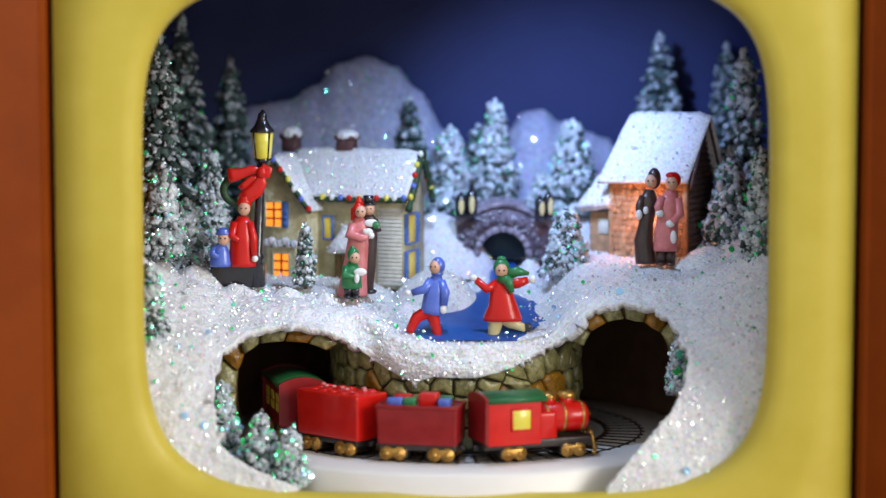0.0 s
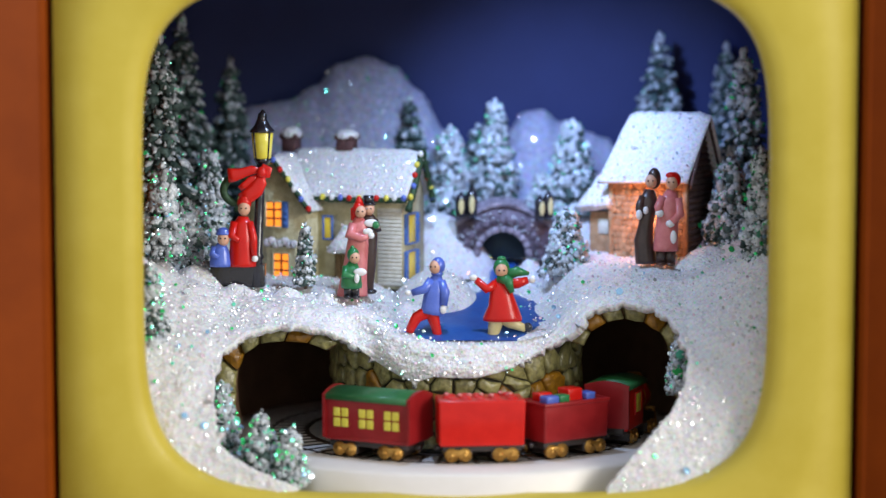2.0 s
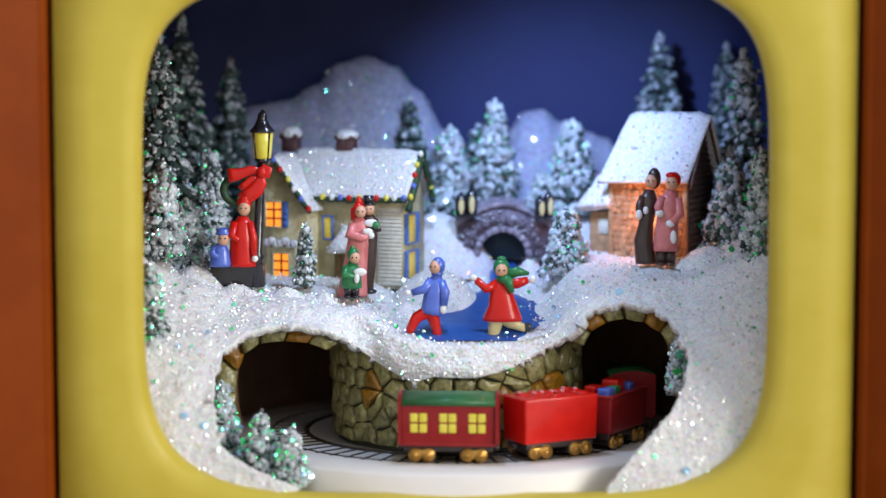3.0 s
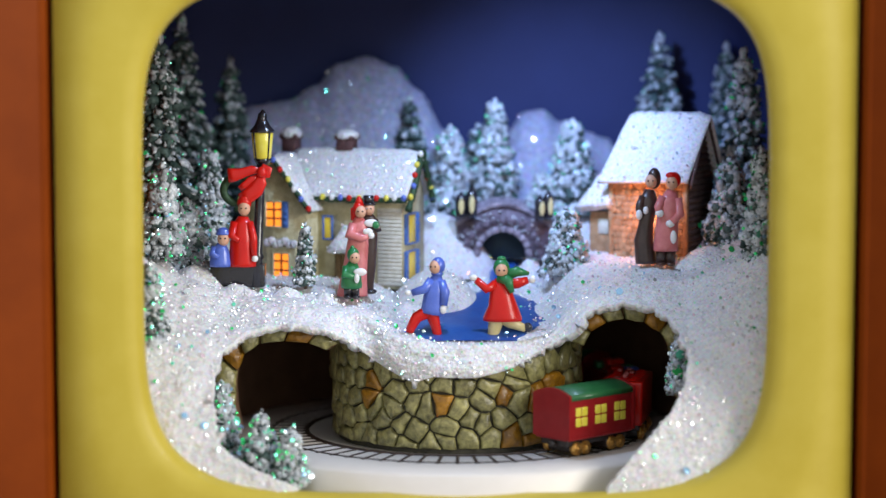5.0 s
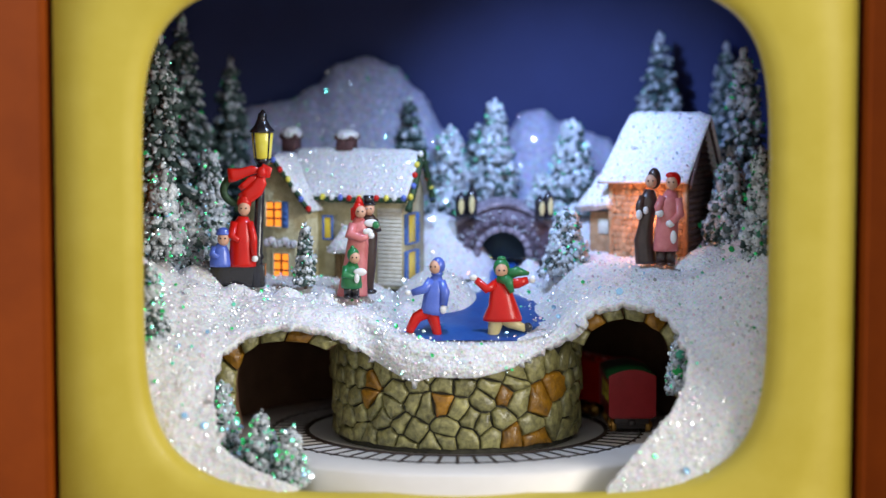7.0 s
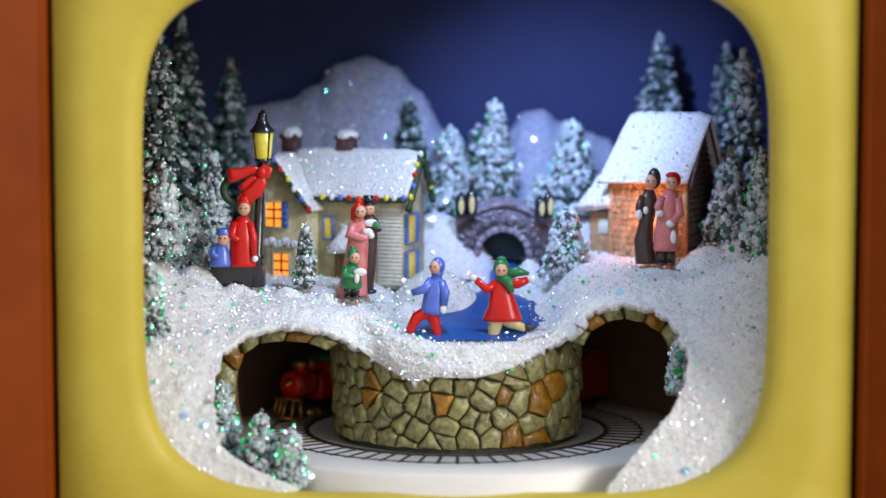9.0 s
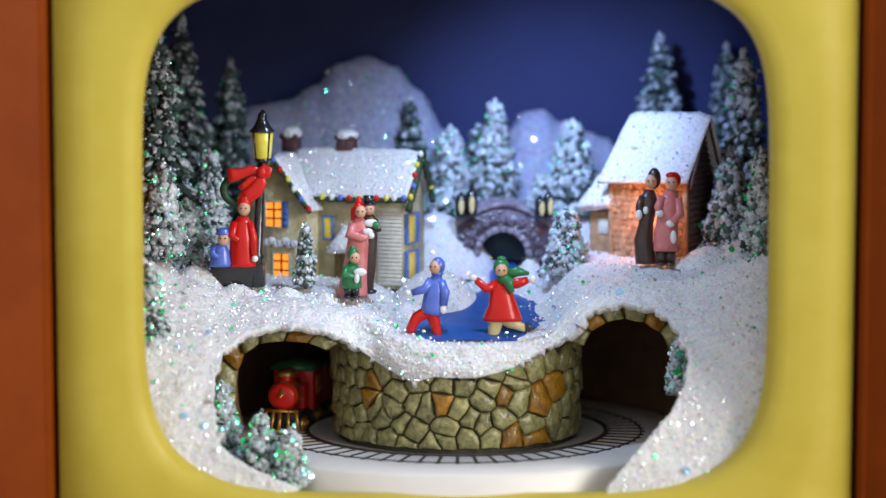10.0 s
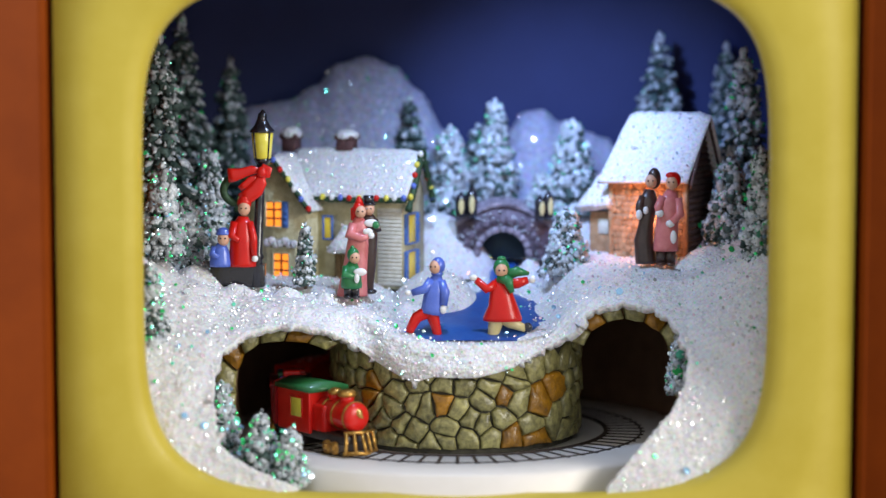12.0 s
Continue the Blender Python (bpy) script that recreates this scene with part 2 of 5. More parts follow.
def television():
    tv = empty("television_box", 3, 60, -12)
    tagged(tv, "toy television box with yellow front and brown lacquered sides", "music box")
    tv_at = Vector((3, 60, -12))

    def tpart(name, bm, m, label="", smooth=True):
        for v in bm.verts:
            v.co -= tv_at
        return part(name, bm, m, tv, label, smooth)

    # yellow front with a rounded screen opening
    bm = bmesh.new()
    n = 240
    prof = [(6.0, 14.0), (1.0, 9.0), (0.0, 5.0), (0.6, 2.0), (2.2, 0.4), (5.0, -0.6), (12.0, -1.0)]
    loops = []
    for g, y in prof:
        loops.append([bm.verts.new((*[opening(2 * math.pi * k / n, g)[0]], y, opening(2 * math.pi * k / n, g)[1])) for k in range(n)])
    outer, back = [], []
    for k in range(n):
        t = 2 * math.pi * k / n
        x, z = superell(t, 102.4, 84.0, 40.0)
        x = 3.2 + x
        outer.append(bm.verts.new((x, -0.5, 60.8 + z)))
        back.append(bm.verts.new((x, 9.0, 60.8 + z)))
    loops += [outer, back]
    for a, b in zip(loops, loops[1:]):
        for k in range(n):
            bm.faces.new((a[k], a[(k + 1) % n], b[(k + 1) % n], b[k]))
    front = tpart("front_panel", bm, "yellow", "glossy mustard yellow plastic front with rounded screen opening")
    # brown sides standing proud of the front
    for name, x0, x1 in (("side_panel", -131.0, -100.6), ("side_panel", 107.0, 136.0)):
        bm = bmesh.new()
        inner, outer = (x1, x0) if x0 < 0 else (x0, x1)
        # the front is splayed towards the screen
        prof = [(inner, 150.0), (inner, -2.5), (inner + (outer - inner) * 0.03, -3.6)]
        prof += [(inner + (outer - inner) * (0.06 + 0.84 * q), -3.8 - 15.0 * q ** 0.9) for q in np.linspace(0.0, 1.0, 10)] + [(outer, -17.0), (outer, 150.0)]
        low, high = [bm.verts.new((x, y, -31.0)) for x, y in prof], [bm.verts.new((x, y, 156.0)) for x, y in prof]
        bm.faces.new(low)
        bm.faces.new(high)
        for i in range(len(prof)):
            j = (i + 1) % len(prof)
            bm.faces.new((low[i], low[j], high[j], high[i]))
        tpart(name, bm, "brown", "reddish brown lacquered side", False)
    bm = bmesh.new()
    box(bm, -100.6, 107.0, 0.0, 150.0, 145.0, 156.0, 0.5, 1)
    tpart("top_panel", bm, "brown")
    bm = bmesh.new()
    box(bm, -100.6, 107.0, 0.0, 150.0, -31.0, -24.5, 0.5, 1)
    tpart("bottom_panel", bm, "brown")
    bm = bmesh.new()
    box(bm, -100.6, 107.0, 149.0, 152.0, -24.5, 145.0, 0.2, 1)
    tpart("rear_panel", bm, "dark")
    return tv


television()

bm = bmesh.new()
box(bm, -260, 266, -170, 250, -51, -31.0, 2)
tagged(part("table", bm, "table"), "plain brown wooden table top under the toy television", "table", kind="structure")

# night sky inside the box, curved round the rear corners
bm = bmesh.new()
prev = None
for k in range(61):
    t = math.pi * k / 60
    x, y = superell(t, 97.0, 70.0, 5.0)
    a, b = bm.verts.new((3 + x, 76 + y, -22)), bm.verts.new((3 + x, 76 + y, 144))
    if prev:
        bm.faces.new((prev[0], a, b, prev[1]))
    prev = (a, b)
tagged(part("backdrop", bm, "sky"), "dark blue painted night sky behind the village", "backdrop", kind="structure")


# ---- turning track ----
def base_plate():
    bm = bmesh.new()
    n = 120
    for r0, r1, z0, z1 in ((1.0, 42.2, -1.2, -1.2), (42.2, 42.6, -1.2, 0.0), (42.6, 68.0, 0.0, 0.0), (68.0, 69.0, 0.0, -1.0), (69.0, 69.0, -1.0, -20.0)):
        for k in range(n):
            t0, t1 = 2 * math.pi * k / n, 2 * math.pi * (k + 1) / n
            bm.faces.new([bm.verts.new((RX + r * math.sin(t), RY - r * math.cos(t), z)) for r, t, z in ((r0, t0, z0), (r0, t1, z0), (r1, t1, z1), (r1, t0, z1))])
    bmesh.ops.remove_doubles(bm, verts=bm.verts, dist=0.001)
    return tagged(part("floor", bm, "disc"), "cream white plastic base plate carrying the toy track", "base", kind="structure")


base_plate()
bm = bmesh.new()
box(bm, -98, 104, 8, 145, -24.5, -20, 0.2, 1)
tagged(part("ground", bm, "disc"), "white plastic floor of the box", "floor", kind="structure")


def track():
    tr = tagged(empty("railway_track", RX, RY, 0), "printed black toy railway track ring on white plate", "track")
    for r, w, h in ((RIN, 1.2, 0.45), (ROUT, 0.55, 0.3)):
        bm = bmesh.new()
        n = 160
        prof = [(r - w / 2, 0.004), (r - w / 2 + 0.1, h), (r + w / 2 - 0.1, h), (r + w / 2, 0.004)]
        vs = [[bm.verts.new((q * math.sin(2 * math.pi * k / n), -q * math.cos(2 * math.pi * k / n), z)) for q, z in prof] for k in range(n)]
        for k in range(n):
            for j in range(3):
                bm.faces.new((vs[k][j], vs[(k + 1) % n][j], vs[(k + 1) % n][j + 1], vs[k][j + 1]))
        part("rail", bm, "ink", tr)
    bm = bmesh.new()
    box(bm, -0.46, 0.46, -ROUT - 0.5, -RIN, 0.01, 0.22, 0.08, 1)
    rod(bm, (0, -ROUT - 0.5, 0.01), (0, 0, 1), 0.62, 0.26, 8)
    rod(bm, (0, -RIN - 0.7, 0.01), (0, 0, 1), 0.75, 0.28, 8)
    sl = part("sleeper", bm, "ink", tr)
    count = 64
    for k in range(1, count):
        o = sl.copy()
        scene.collection.objects.link(o)
        o.matrix_basis = pose(0, 0, 0, 0, 0, 360.0 * k / count)
    return tr


track()

# brown lining of the tunnel behind the track
bm = bmesh.new()
n = 90
prev = None
for k in range(n + 1):
    t = math.radians(68 + 224 * k / n)
    p = (RX + 67 * math.sin(t), RY - 67 * math.cos(t))
    a, b = bm.verts.new((*p, 0.0)), bm.verts.new((*p, 40.0))
    if prev:
        bm.faces.new((prev[0], a, b, prev[1]))
    prev = (a, b)
tagged(part("wall_tunnel", bm, "brownfelt"), "dark brown curved lining inside the railway tunnel", "tunnel wall", kind="structure")


# ---- snowy ground ----
# stations from side to side: x at the lip, then (y, z) of the foot, the lip, the middle ground and the rear
STATIONS = [
    (-88.9, (3.0, -9.8), (45.0, 55.1), (80.0, 55.9), (140.0, 56.1)),
    (-71.6, (3.0, -9.8), (50.0, 45.9), (80.0, 46.8), (140.0, 52.5)),
    (-58.0, (3.0, -9.8), (54.0, 42.3), (75.0, 44.0), (140.0, 50.7)),
    (-42.1, (3.0, -9.8), (54.0, 40.7), (75.0, 42.4), (140.0, 49.8)),
    (-25.9, (9.0, -11.0), (50.0, 38.0), (70.0, 40.5), (140.0, 48.9)),
    (-10.0, (12.0, -11.7), (42.0, 30.5), (72.0, 37.0), (140.0, 48.9)),
    (2.5, (12.0, -11.7), (40.0, 29.2), (85.0, 37.9), (140.0, 48.9)),
    (18.1, (12.0, -11.7), (40.0, 29.5), (85.0, 38.8), (140.0, 48.9)),
    (29.0, (9.0, -11.0), (42.0, 31.4), (80.0, 39.6), (140.0, 48.9)),
    (38.8, (3.0, -9.8), (50.0, 41.2), (75.0, 49.0), (140.0, 50.7)),
    (50.3, (3.0, -9.8), (54.0, 45.5), (75.0, 48.7), (140.0, 51.6)),
    (66.2, (3.0, -9.8), (54.0, 46.3), (75.0, 49.6), (140.0, 53.4)),
    (91.1, (3.0, -9.8), (42.0, 55.4), (80.0, 57.6), (140.0, 57.0)),
]
ST_X = np.array([s[0] for s in STATIONS])
ST_V = np.array([[c for pair in s[1:] for c in pair] for s in STATIONS])

# edge of the snow round both tunnel mouths and along the stone wall, (x, z)
HOLE = [(-35.5, -9.3), (-38.1, -3.7), (-46.2, -0.4), (-54.3, 3.6), (-58.9, 7.5), (-60.4, 15.5), (-60.8, 22.7), (-58.9, 29.1), (-54.0, 32.9), (-47.7, 34.3), (-40.7, 34.7),
        (-33.6, 33.7), (-28.6, 31.3), (-23.7, 28.1), (-19.3, 24.3), (-13.8, 21.4), (-8.3, 18.9), (-2.2, 20.8), (4.8, 20.5), (11.7, 20.8), (19.5, 23.0),
        (25.8, 26.5), (33.8, 30.7), (37.4, 33.6), (39.2, 37.4), (43.3, 39.2), (50.4, 40.5), (58.2, 39.2), (63.1, 35.8), (65.8, 30.0),
        (64.8, 22.7), (60.6, 15.8), (49.6, 4.3), (43.3, -2.9), (41.8, -9.3)]


def station(x):
    """Smooth values between stations."""
    i = int(np.clip(np.searchsorted(ST_X, x) - 1, 0, len(ST_X) - 2))
    t = float(np.clip((x - ST_X[i]) / (ST_X[i + 1] - ST_X[i]), 0, 1))
    t = 0.5 * t + 0.5 * t * t * (3 - 2 * t)
    return ST_V[i] * (1 - t) + ST_V[i + 1] * t


def ease(t):
    return t * t * (3 - 2 * t)


def wall_y(x):
    d = max(0.0, 36.0 ** 2 - (x - RX) ** 2)
    return 72.0 - math.sqrt(d)


def sheet(x, v):
    """Point of the snow sheet: v 0 to 1 climbs the front bank, 1 to 3 runs back over the village ground."""
    y0, z0, y1, z1, y2, z2, y3, z3 = station(x)
    if v < 1:
        y = y0 + (y1 - y0) * (0.55 * v ** 1.6 + 0.45 * v ** 4)
        edge = min(1.0, max(0.0, (37 - abs(x - RX)) / 14))
        if edge > 0:
            y = y * (1 - edge) + (min(wall_y(x), y1) - 2.6 * (0.35 + 0.65 * math.sin(math.pi * min(1, max(0, v * 3 - 2)) ** 1.3))) * edge + edge * 2.0 * max(0, v * 6 - 5)
        z = z0 + (z1 - z0) * (v if v < 0.9 else 0.9 + 0.1 * math.sin((v - 0.9) * 5 * math.pi))
    elif v < 2:
        t = v - 1
        y, z = y1 + (y2 - y1) * t, z1 + (z2 - z1) * (0.6 * t + 0.4 * ease(t))
    else:
        t = v - 2
        y, z = y2 + (y3 - y2) * t, z2 + (z3 - z2) * t
    p = Vector((x, y, z))
    k = noise.noise(p * 0.12) * 1.3 + noise.noise(p * 0.4) * 0.55 + noise.noise(p * 0.9) * 0.4 + noise.noise(p * 1.9) * 0.15
    if v >= 1:
        k *= min(1.0, max(0.1, math.hypot((x - 12) / 22, (y - 56) / 20) ** 3 - 0.1))
    if v < 1:
        y -= k * min(1, v * 3) * 0.8
    z += k * (0.7 if v >= 1 else 0.3)
    return x, y, z


def ground_z(x, y):
    """Height of the village ground at x, y."""
    y0, z0, y1, z1, y2, z2, y3, z3 = station(x)
    if y <= y2:
        t = max(0.0, (y - y1) / (y2 - y1))
        return z1 + (z2 - z1) * (0.6 * t + 0.4 * ease(t))
    return z2 + (z3 - z2) * (y - y2) / (y3 - y2)


def inside(x, z, poly):
    hit = False
    for (x0, z0), (x1, z1) in zip(poly, poly[1:] + poly[:1]):
        if (z0 > z) != (z1 > z) and x < (x1 - x0) * (z - z0) / (z1 - z0) + x0:
            hit = not hit
    return hit


def nearest(x, z, poly):
    """The closest place on a closed outline, with a slightly ragged edge."""
    best = None
    for (x0, z0), (x1, z1) in zip(poly, poly[1:] + poly[:1]):
        t = min(1, max(0, ((x - x0) * (x1 - x0) + (z - z0) * (z1 - z0)) / ((x1 - x0) ** 2 + (z1 - z0) ** 2)))
        p = (x0 + (x1 - x0) * t, z0 + (z1 - z0) * t)
        d = (p[0] - x) ** 2 + (p[1] - z) ** 2
        if best is None or d < best[0]:
            best = d, p
    w = Vector((best[1][0], best[1][1], 0))
    return best[1][0] + noise.noise(w * 0.5) * 0.5, best[1][1] + noise.noise(w * 0.45 + Vector((9, 0, 0))) * 0.7


def snow_ground():
    xs = np.linspace(-88, 94, 300)
    vs = np.concatenate([np.linspace(0, 1, 170)[:-1], np.linspace(1, 2, 70)[:-1], np.linspace(2, 3, 36)])
    verts = np.array([sheet(float(x), float(v)) for v in vs for x in xs])
    w = len(xs)
    keep = []
    out = [vs[i // w] < 1 and inside(p[0], p[2], HOLE) for i, p in enumerate(verts)]
    for j in range(len(vs) - 1):
        for i in range(w - 1):
            q = (j * w + i, j * w + i + 1, (j + 1) * w + i + 1, (j + 1) * w + i)
            if sum(out[k] for k in q) < 3:
                keep.append(q)
    for k in {k for q in keep for k in q if out[k]}:
        verts[k][0], verts[k][2] = nearest(verts[k][0], verts[k][2], HOLE)
    # even out the cut edge
    edges = {}
    for q in keep:
        for a, b in zip(q, q[1:] + q[:1]):
            edges[min(a, b), max(a, b)] = edges.get((min(a, b), max(a, b)), 0) + 1
    links = {}
    for (a, b), n in edges.items():
        if n == 1:
            links.setdefault(a, []).append(b)
            links.setdefault(b, []).append(a)
    rim = [k for k in links if len(links[k]) == 2 and vs[k // w] < 1 and 0 < k % w < w - 1 and k >= w]
    for _ in range(8):
        moved = {k: verts[k] * 0.4 + (verts[links[k][0]] + verts[links[k][1]]) * 0.3 for k in rim}
        for k, p in moved.items():
            verts[k] = p
    used = sorted({k for q in keep for k in q})
    num = {k: i for i, k in enumerate(used)}
    ob = raw("snow_bank", verts[used], [[num[k] for k in q] for q in keep], "snow")
    tagged(ob, "glittering white snow bank with tunnel mouths and village ground", "snow", kind="structure")
    s = ob.modifiers.new("thick", "SOLIDIFY")
    s.thickness, s.offset = 0.0022, -1.0
    return ob


SNOW = snow_ground()


# ---- stone wall between the tunnels ----
def wall_core():
    bm = bmesh.new()
    n = 72
    rings = []
    for i in range(16):
        ring = []
        for k in range(n):
            a = 2 * math.pi * k / n
            z = -1.2 + (26.5 + 8 * math.sin(a) ** 4 if math.cos(a) > 0 else 34.5) * i / 15
            r = 34.4 + 0.9 * (z / 38)
            ring.append(bm.verts.new((RX + r * math.sin(a), 72.0 - r * math.cos(a), z)))
        rings.append(ring)
    for a, b in zip(rings, rings[1:]):
        for k in range(n):
            bm.faces.new((a[k], a[(k + 1) % n], b[(k + 1) % n], b[k]))
    return tagged(part("wall_stone", bm, "mortar"), "round retaining wall of olive and ochre rubble stones", "stone wall", kind="structure")


WALL = wall_core()


def clip(poly, a, b, c):
    """Keeps the part of a polygon where a*x + b*y <= c."""
    out = []
    for (x0, y0), (x1, y1) in zip(poly, poly[1:] + poly[:1]):
        d0, d1 = a * x0 + b * y0 - c, a * x1 + b * y1 - c
        if d0 <= 0:
            out.append((x0, y0))
        if d0 * d1 < 0:
            t = d0 / (d0 - d1)
            out.append((x0 + (x1 - x0) * t, y0 + (y1 - y0) * t))
    return out


def rubble(seeds, w0, w1, h0, h1):
    cells = []
    for i, (sx, sy) in enumerate(seeds):
        poly = [(w0, h0), (w1, h0), (w1, h1), (w0, h1)]
        for j, (tx, ty) in enumerate(seeds):
            if i != j and abs(tx - sx) < 16 and abs(ty - sy) < 16 and poly:
                a, b = tx - sx, ty - sy
                poly = clip(poly, a, b, a * (sx + tx) / 2 + b * (sy + ty) / 2)
        cells.append(poly)
    return cells


def stone_mesh(poly, wrap, rng, gap=0.36, proud=0.85):
    """One rubble stone: the outline pulled in by the joint, chamfered and domed; wrap bends it onto its wall."""
    cx, cy = sum(p[0] for p in poly) / len(poly), sum(p[1] for p in poly) / len(poly)
    tx, ty = rng.uniform(-0.11, 0.11), rng.uniform(-0.13, 0.05)
    rows = []
    for inset, d in ((gap * 0.6, -0.5), (gap, proud * 0.55), (gap + 0.45, proud)):
        row = []
        for x, y in poly:
            l = math.hypot(x - cx, y - cy) or 1
            k = max(0.2, (l - inset * 1.25) / l)
            row.append((cx + (x - cx) * k, cy + (y - cy) * k, d + (rng.uniform(-0.2, 0.2) + tx * (x - cx) + ty * (y - cy) if d > 0 else 0)))
        rows.append(row)
    bm = bmesh.new()
    vs = [[bm.verts.new(wrap(*p)) for p in row] for row in rows]
    n = len(poly)
    for a, b in zip(vs, vs[1:]):
        for k in range(n):
            bm.faces.new((a[k], a[(k + 1) % n], b[(k + 1) % n], b[k]))
    c = bm.verts.new(wrap(cx + rng.uniform(-0.3, 0.3), cy, proud + rng.uniform(0.0, 0.35)))
    for k in range(n):
        bm.faces.new((vs[-1][k], vs[-1][(k + 1) % n], c))
    return bm


def wall_stones():
    rng = random.Random(5)
    seeds = []
    for row in range(6):
        for col in range(17):
            if rng.random() < 0.93:
                seeds.append((-51 + 6.2 * col + (3.1 if row % 2 else 0) + rng.uniform(-2.3, 2.3), 1.8 + row * 5.3 + rng.uniform(-2.0, 2.0)))
    ochre = [(-26.5, 18.5), (-27.0, 13.0), (-3.6, 13.2), (13.6, 15.2), (24.6, 12.2), (31.0, 15.5), (15.2, 3.0), (22.6, 2.6)]

    def wrap(s, z, d):
        r = 35.0 + 0.9 * (z / 38) + d
        return (RX + r * math.sin(s / 35.0), 72.0 - r * math.cos(s / 35.0), z)

    seeds = [p for p in seeds if min(math.hypot(p[0] - o[0], p[1] - o[1]) for o in ochre) > 2.7] + ochre
    cells = rubble(seeds, -54, 54, 0.0, 31.0)
    marked = {min(range(len(seeds)), key=lambda i: math.hypot(seeds[i][0] - o[0], seeds[i][1] - o[1])) for o in ochre}
    for i, poly in enumerate(cells):
        if len(poly) >= 3:
            rough = []
            for (x0, z0), (x1, z1) in zip(poly, poly[1:] + poly[:1]):
                rough.append((x0, z0))
                if math.hypot(x1 - x0, z1 - z0) > 1.8:
                    rough.append(((x0 + x1) / 2 + rng.uniform(-0.3, 0.3), (z0 + z1) / 2 + rng.uniform(-0.3, 0.3)))
            poly = rough
            if sum(p[1] for p in poly) / len(poly) > 23.5 + 8 * min(1, abs(seeds[i][0]) / 45) ** 2:
                continue
            part("stone", stone_mesh(poly, wrap, rng), "rust" if i in marked else "stone", WALL)


wall_stones()


def tunnel_arch(pts, y, ochre, depth, label):
    """Rough voussoirs along an arch, with the dark vault behind them."""
    rng = random.Random(len(pts))
    arch = tagged(empty("tunnel_arch", pts[len(pts) // 2][0], y, 0), label, "tunnel arch", kind="structure")
    ax = pts[len(pts) // 2][0]
    mid = (sum(p[0] for p in pts) / len(pts), sum(p[1] for p in pts) / len(pts) - 6)
    for i, (p, q) in enumerate(zip(pts, pts[1:])):
        th = rng.uniform(4.0, 5.2) + (2.4 if p[0] < -54 else 0.0)
        quad = []
        for a, out in ((p, 0), (q, 0), (q, 1), (p, 1)):
            d = Vector((a[0] - mid[0], a[1] - mid[1])).normalized()
            quad.append((a[0] + d.x * (th * out - 0.5), a[1] + d.y * (th * out - 0.5)))
        poly = []
        for k in range(4):
            x0, z0 = quad[k]
            x1, z1 = quad[(k + 1) % 4]
            poly += [(x0, z0), ((x0 + x1) / 2 + rng.uniform(-0.3, 0.3), (z0 + z1) / 2 + rng.uniform(-0.3, 0.3))]
        bm = stone_mesh(poly, lambda x, z, d: (x - ax, -d * 1.6, z), rng, 0.22, 1.2)
        part("stone", bm, "rust" if i in ochre else "stone", arch)
    bm = bmesh.new()
    rows = []
    for x, z in pts:
        d = Vector((x - mid[0], z - mid[1])).normalized()
        rows.append([bm.verts.new((x - ax + d.x * o, dy, z + d.y * o)) for o, dy in ((3.0, 0.5), (0.0, 0.5), (0.0, 4.0), (1.5, depth))])
    for a, b in zip(rows, rows[1:]):
        for k in range(3):
            bm.faces.new((a[k], b[k], b[k + 1], a[k + 1]))
    part("vault", bm, ["brownfelt"], arch, "dark brown tunnel vault")
    return arch


LEFT_ARCH = [(-56.8, 1.9), (-57.9, 8.3), (-58.0, 14.7), (-57.4, 21.0), (-55.3, 26.0), (-50.9, 28.8), (-43.8, 29.6), (-37.1, 29.0), (-31.8, 26.6)]
RIGHT_ARCH = [(38.7, 27.9), (40.8, 32.0), (45.2, 34.8), (50.4, 35.8), (55.9, 34.8), (60.3, 32.1), (62.9, 27.9), (63.9, 21.8), (64.3, 13.9)]
tunnel_arch(LEFT_ARCH, 46.0, (3, 6), 24.0, "tunnel mouth framed by rough grey and ochre stones")
tunnel_arch(RIGHT_ARCH, 46.0, (1, 4), 24.0, "arched tunnel mouth of rough stones under snow")


# ---- pond, mounds, mountains ----
def pond():
    """Frozen pond with its stream, lying on the dip between the banks."""
    bm = bmesh.new()
    rows = []
    path = [(8.4, 41.0, 15.0), (10.1, 48.0, 21.0), (12.2, 58.0, 21.5), (13.6, 68.0, 17.0), (15.2, 80.0, 4.5), (16.8, 90.0, 3.2), (17.7, 102.0, 3.4), (18.4, 112.0, 5.5)]
    fine = []
    for (x0, y0, w0), (x1, y1, w1) in zip(path, path[1:]):
        for k in range(5):
            t = k / 5
            e = ease(t)
            fine.append((x0 + (x1 - x0) * t, y0 + (y1 - y0) * t, w0 + (w1 - w0) * e))
    for x, y, w in fine:
        row = []
        for k in range(25):
            u = -1 + k / 12
            wob = 1 + 0.08 * noise.noise(Vector((y * 0.2, u, 3)))
            px = x + u * w * wob
            row.append(bm.verts.new((px, y, ground_z(x, y) + min(1.7, 0.55 + (y - 41) * 0.12) + 0.12 * noise.noise(Vector((px * 0.4, y * 0.4, 0))) - 0.5 * abs(u) ** 4)))
        rows.append(row)
    for a, b in zip(rows, rows[1:]):
        for k in range(24):
            bm.faces.new((a[k], a[k + 1], b[k + 1], b[k]))
    return tagged(part("frozen_pond", bm, "ice"), "painted deep blue frozen pond with a narrow stream", "pond", kind="structure")


pond()


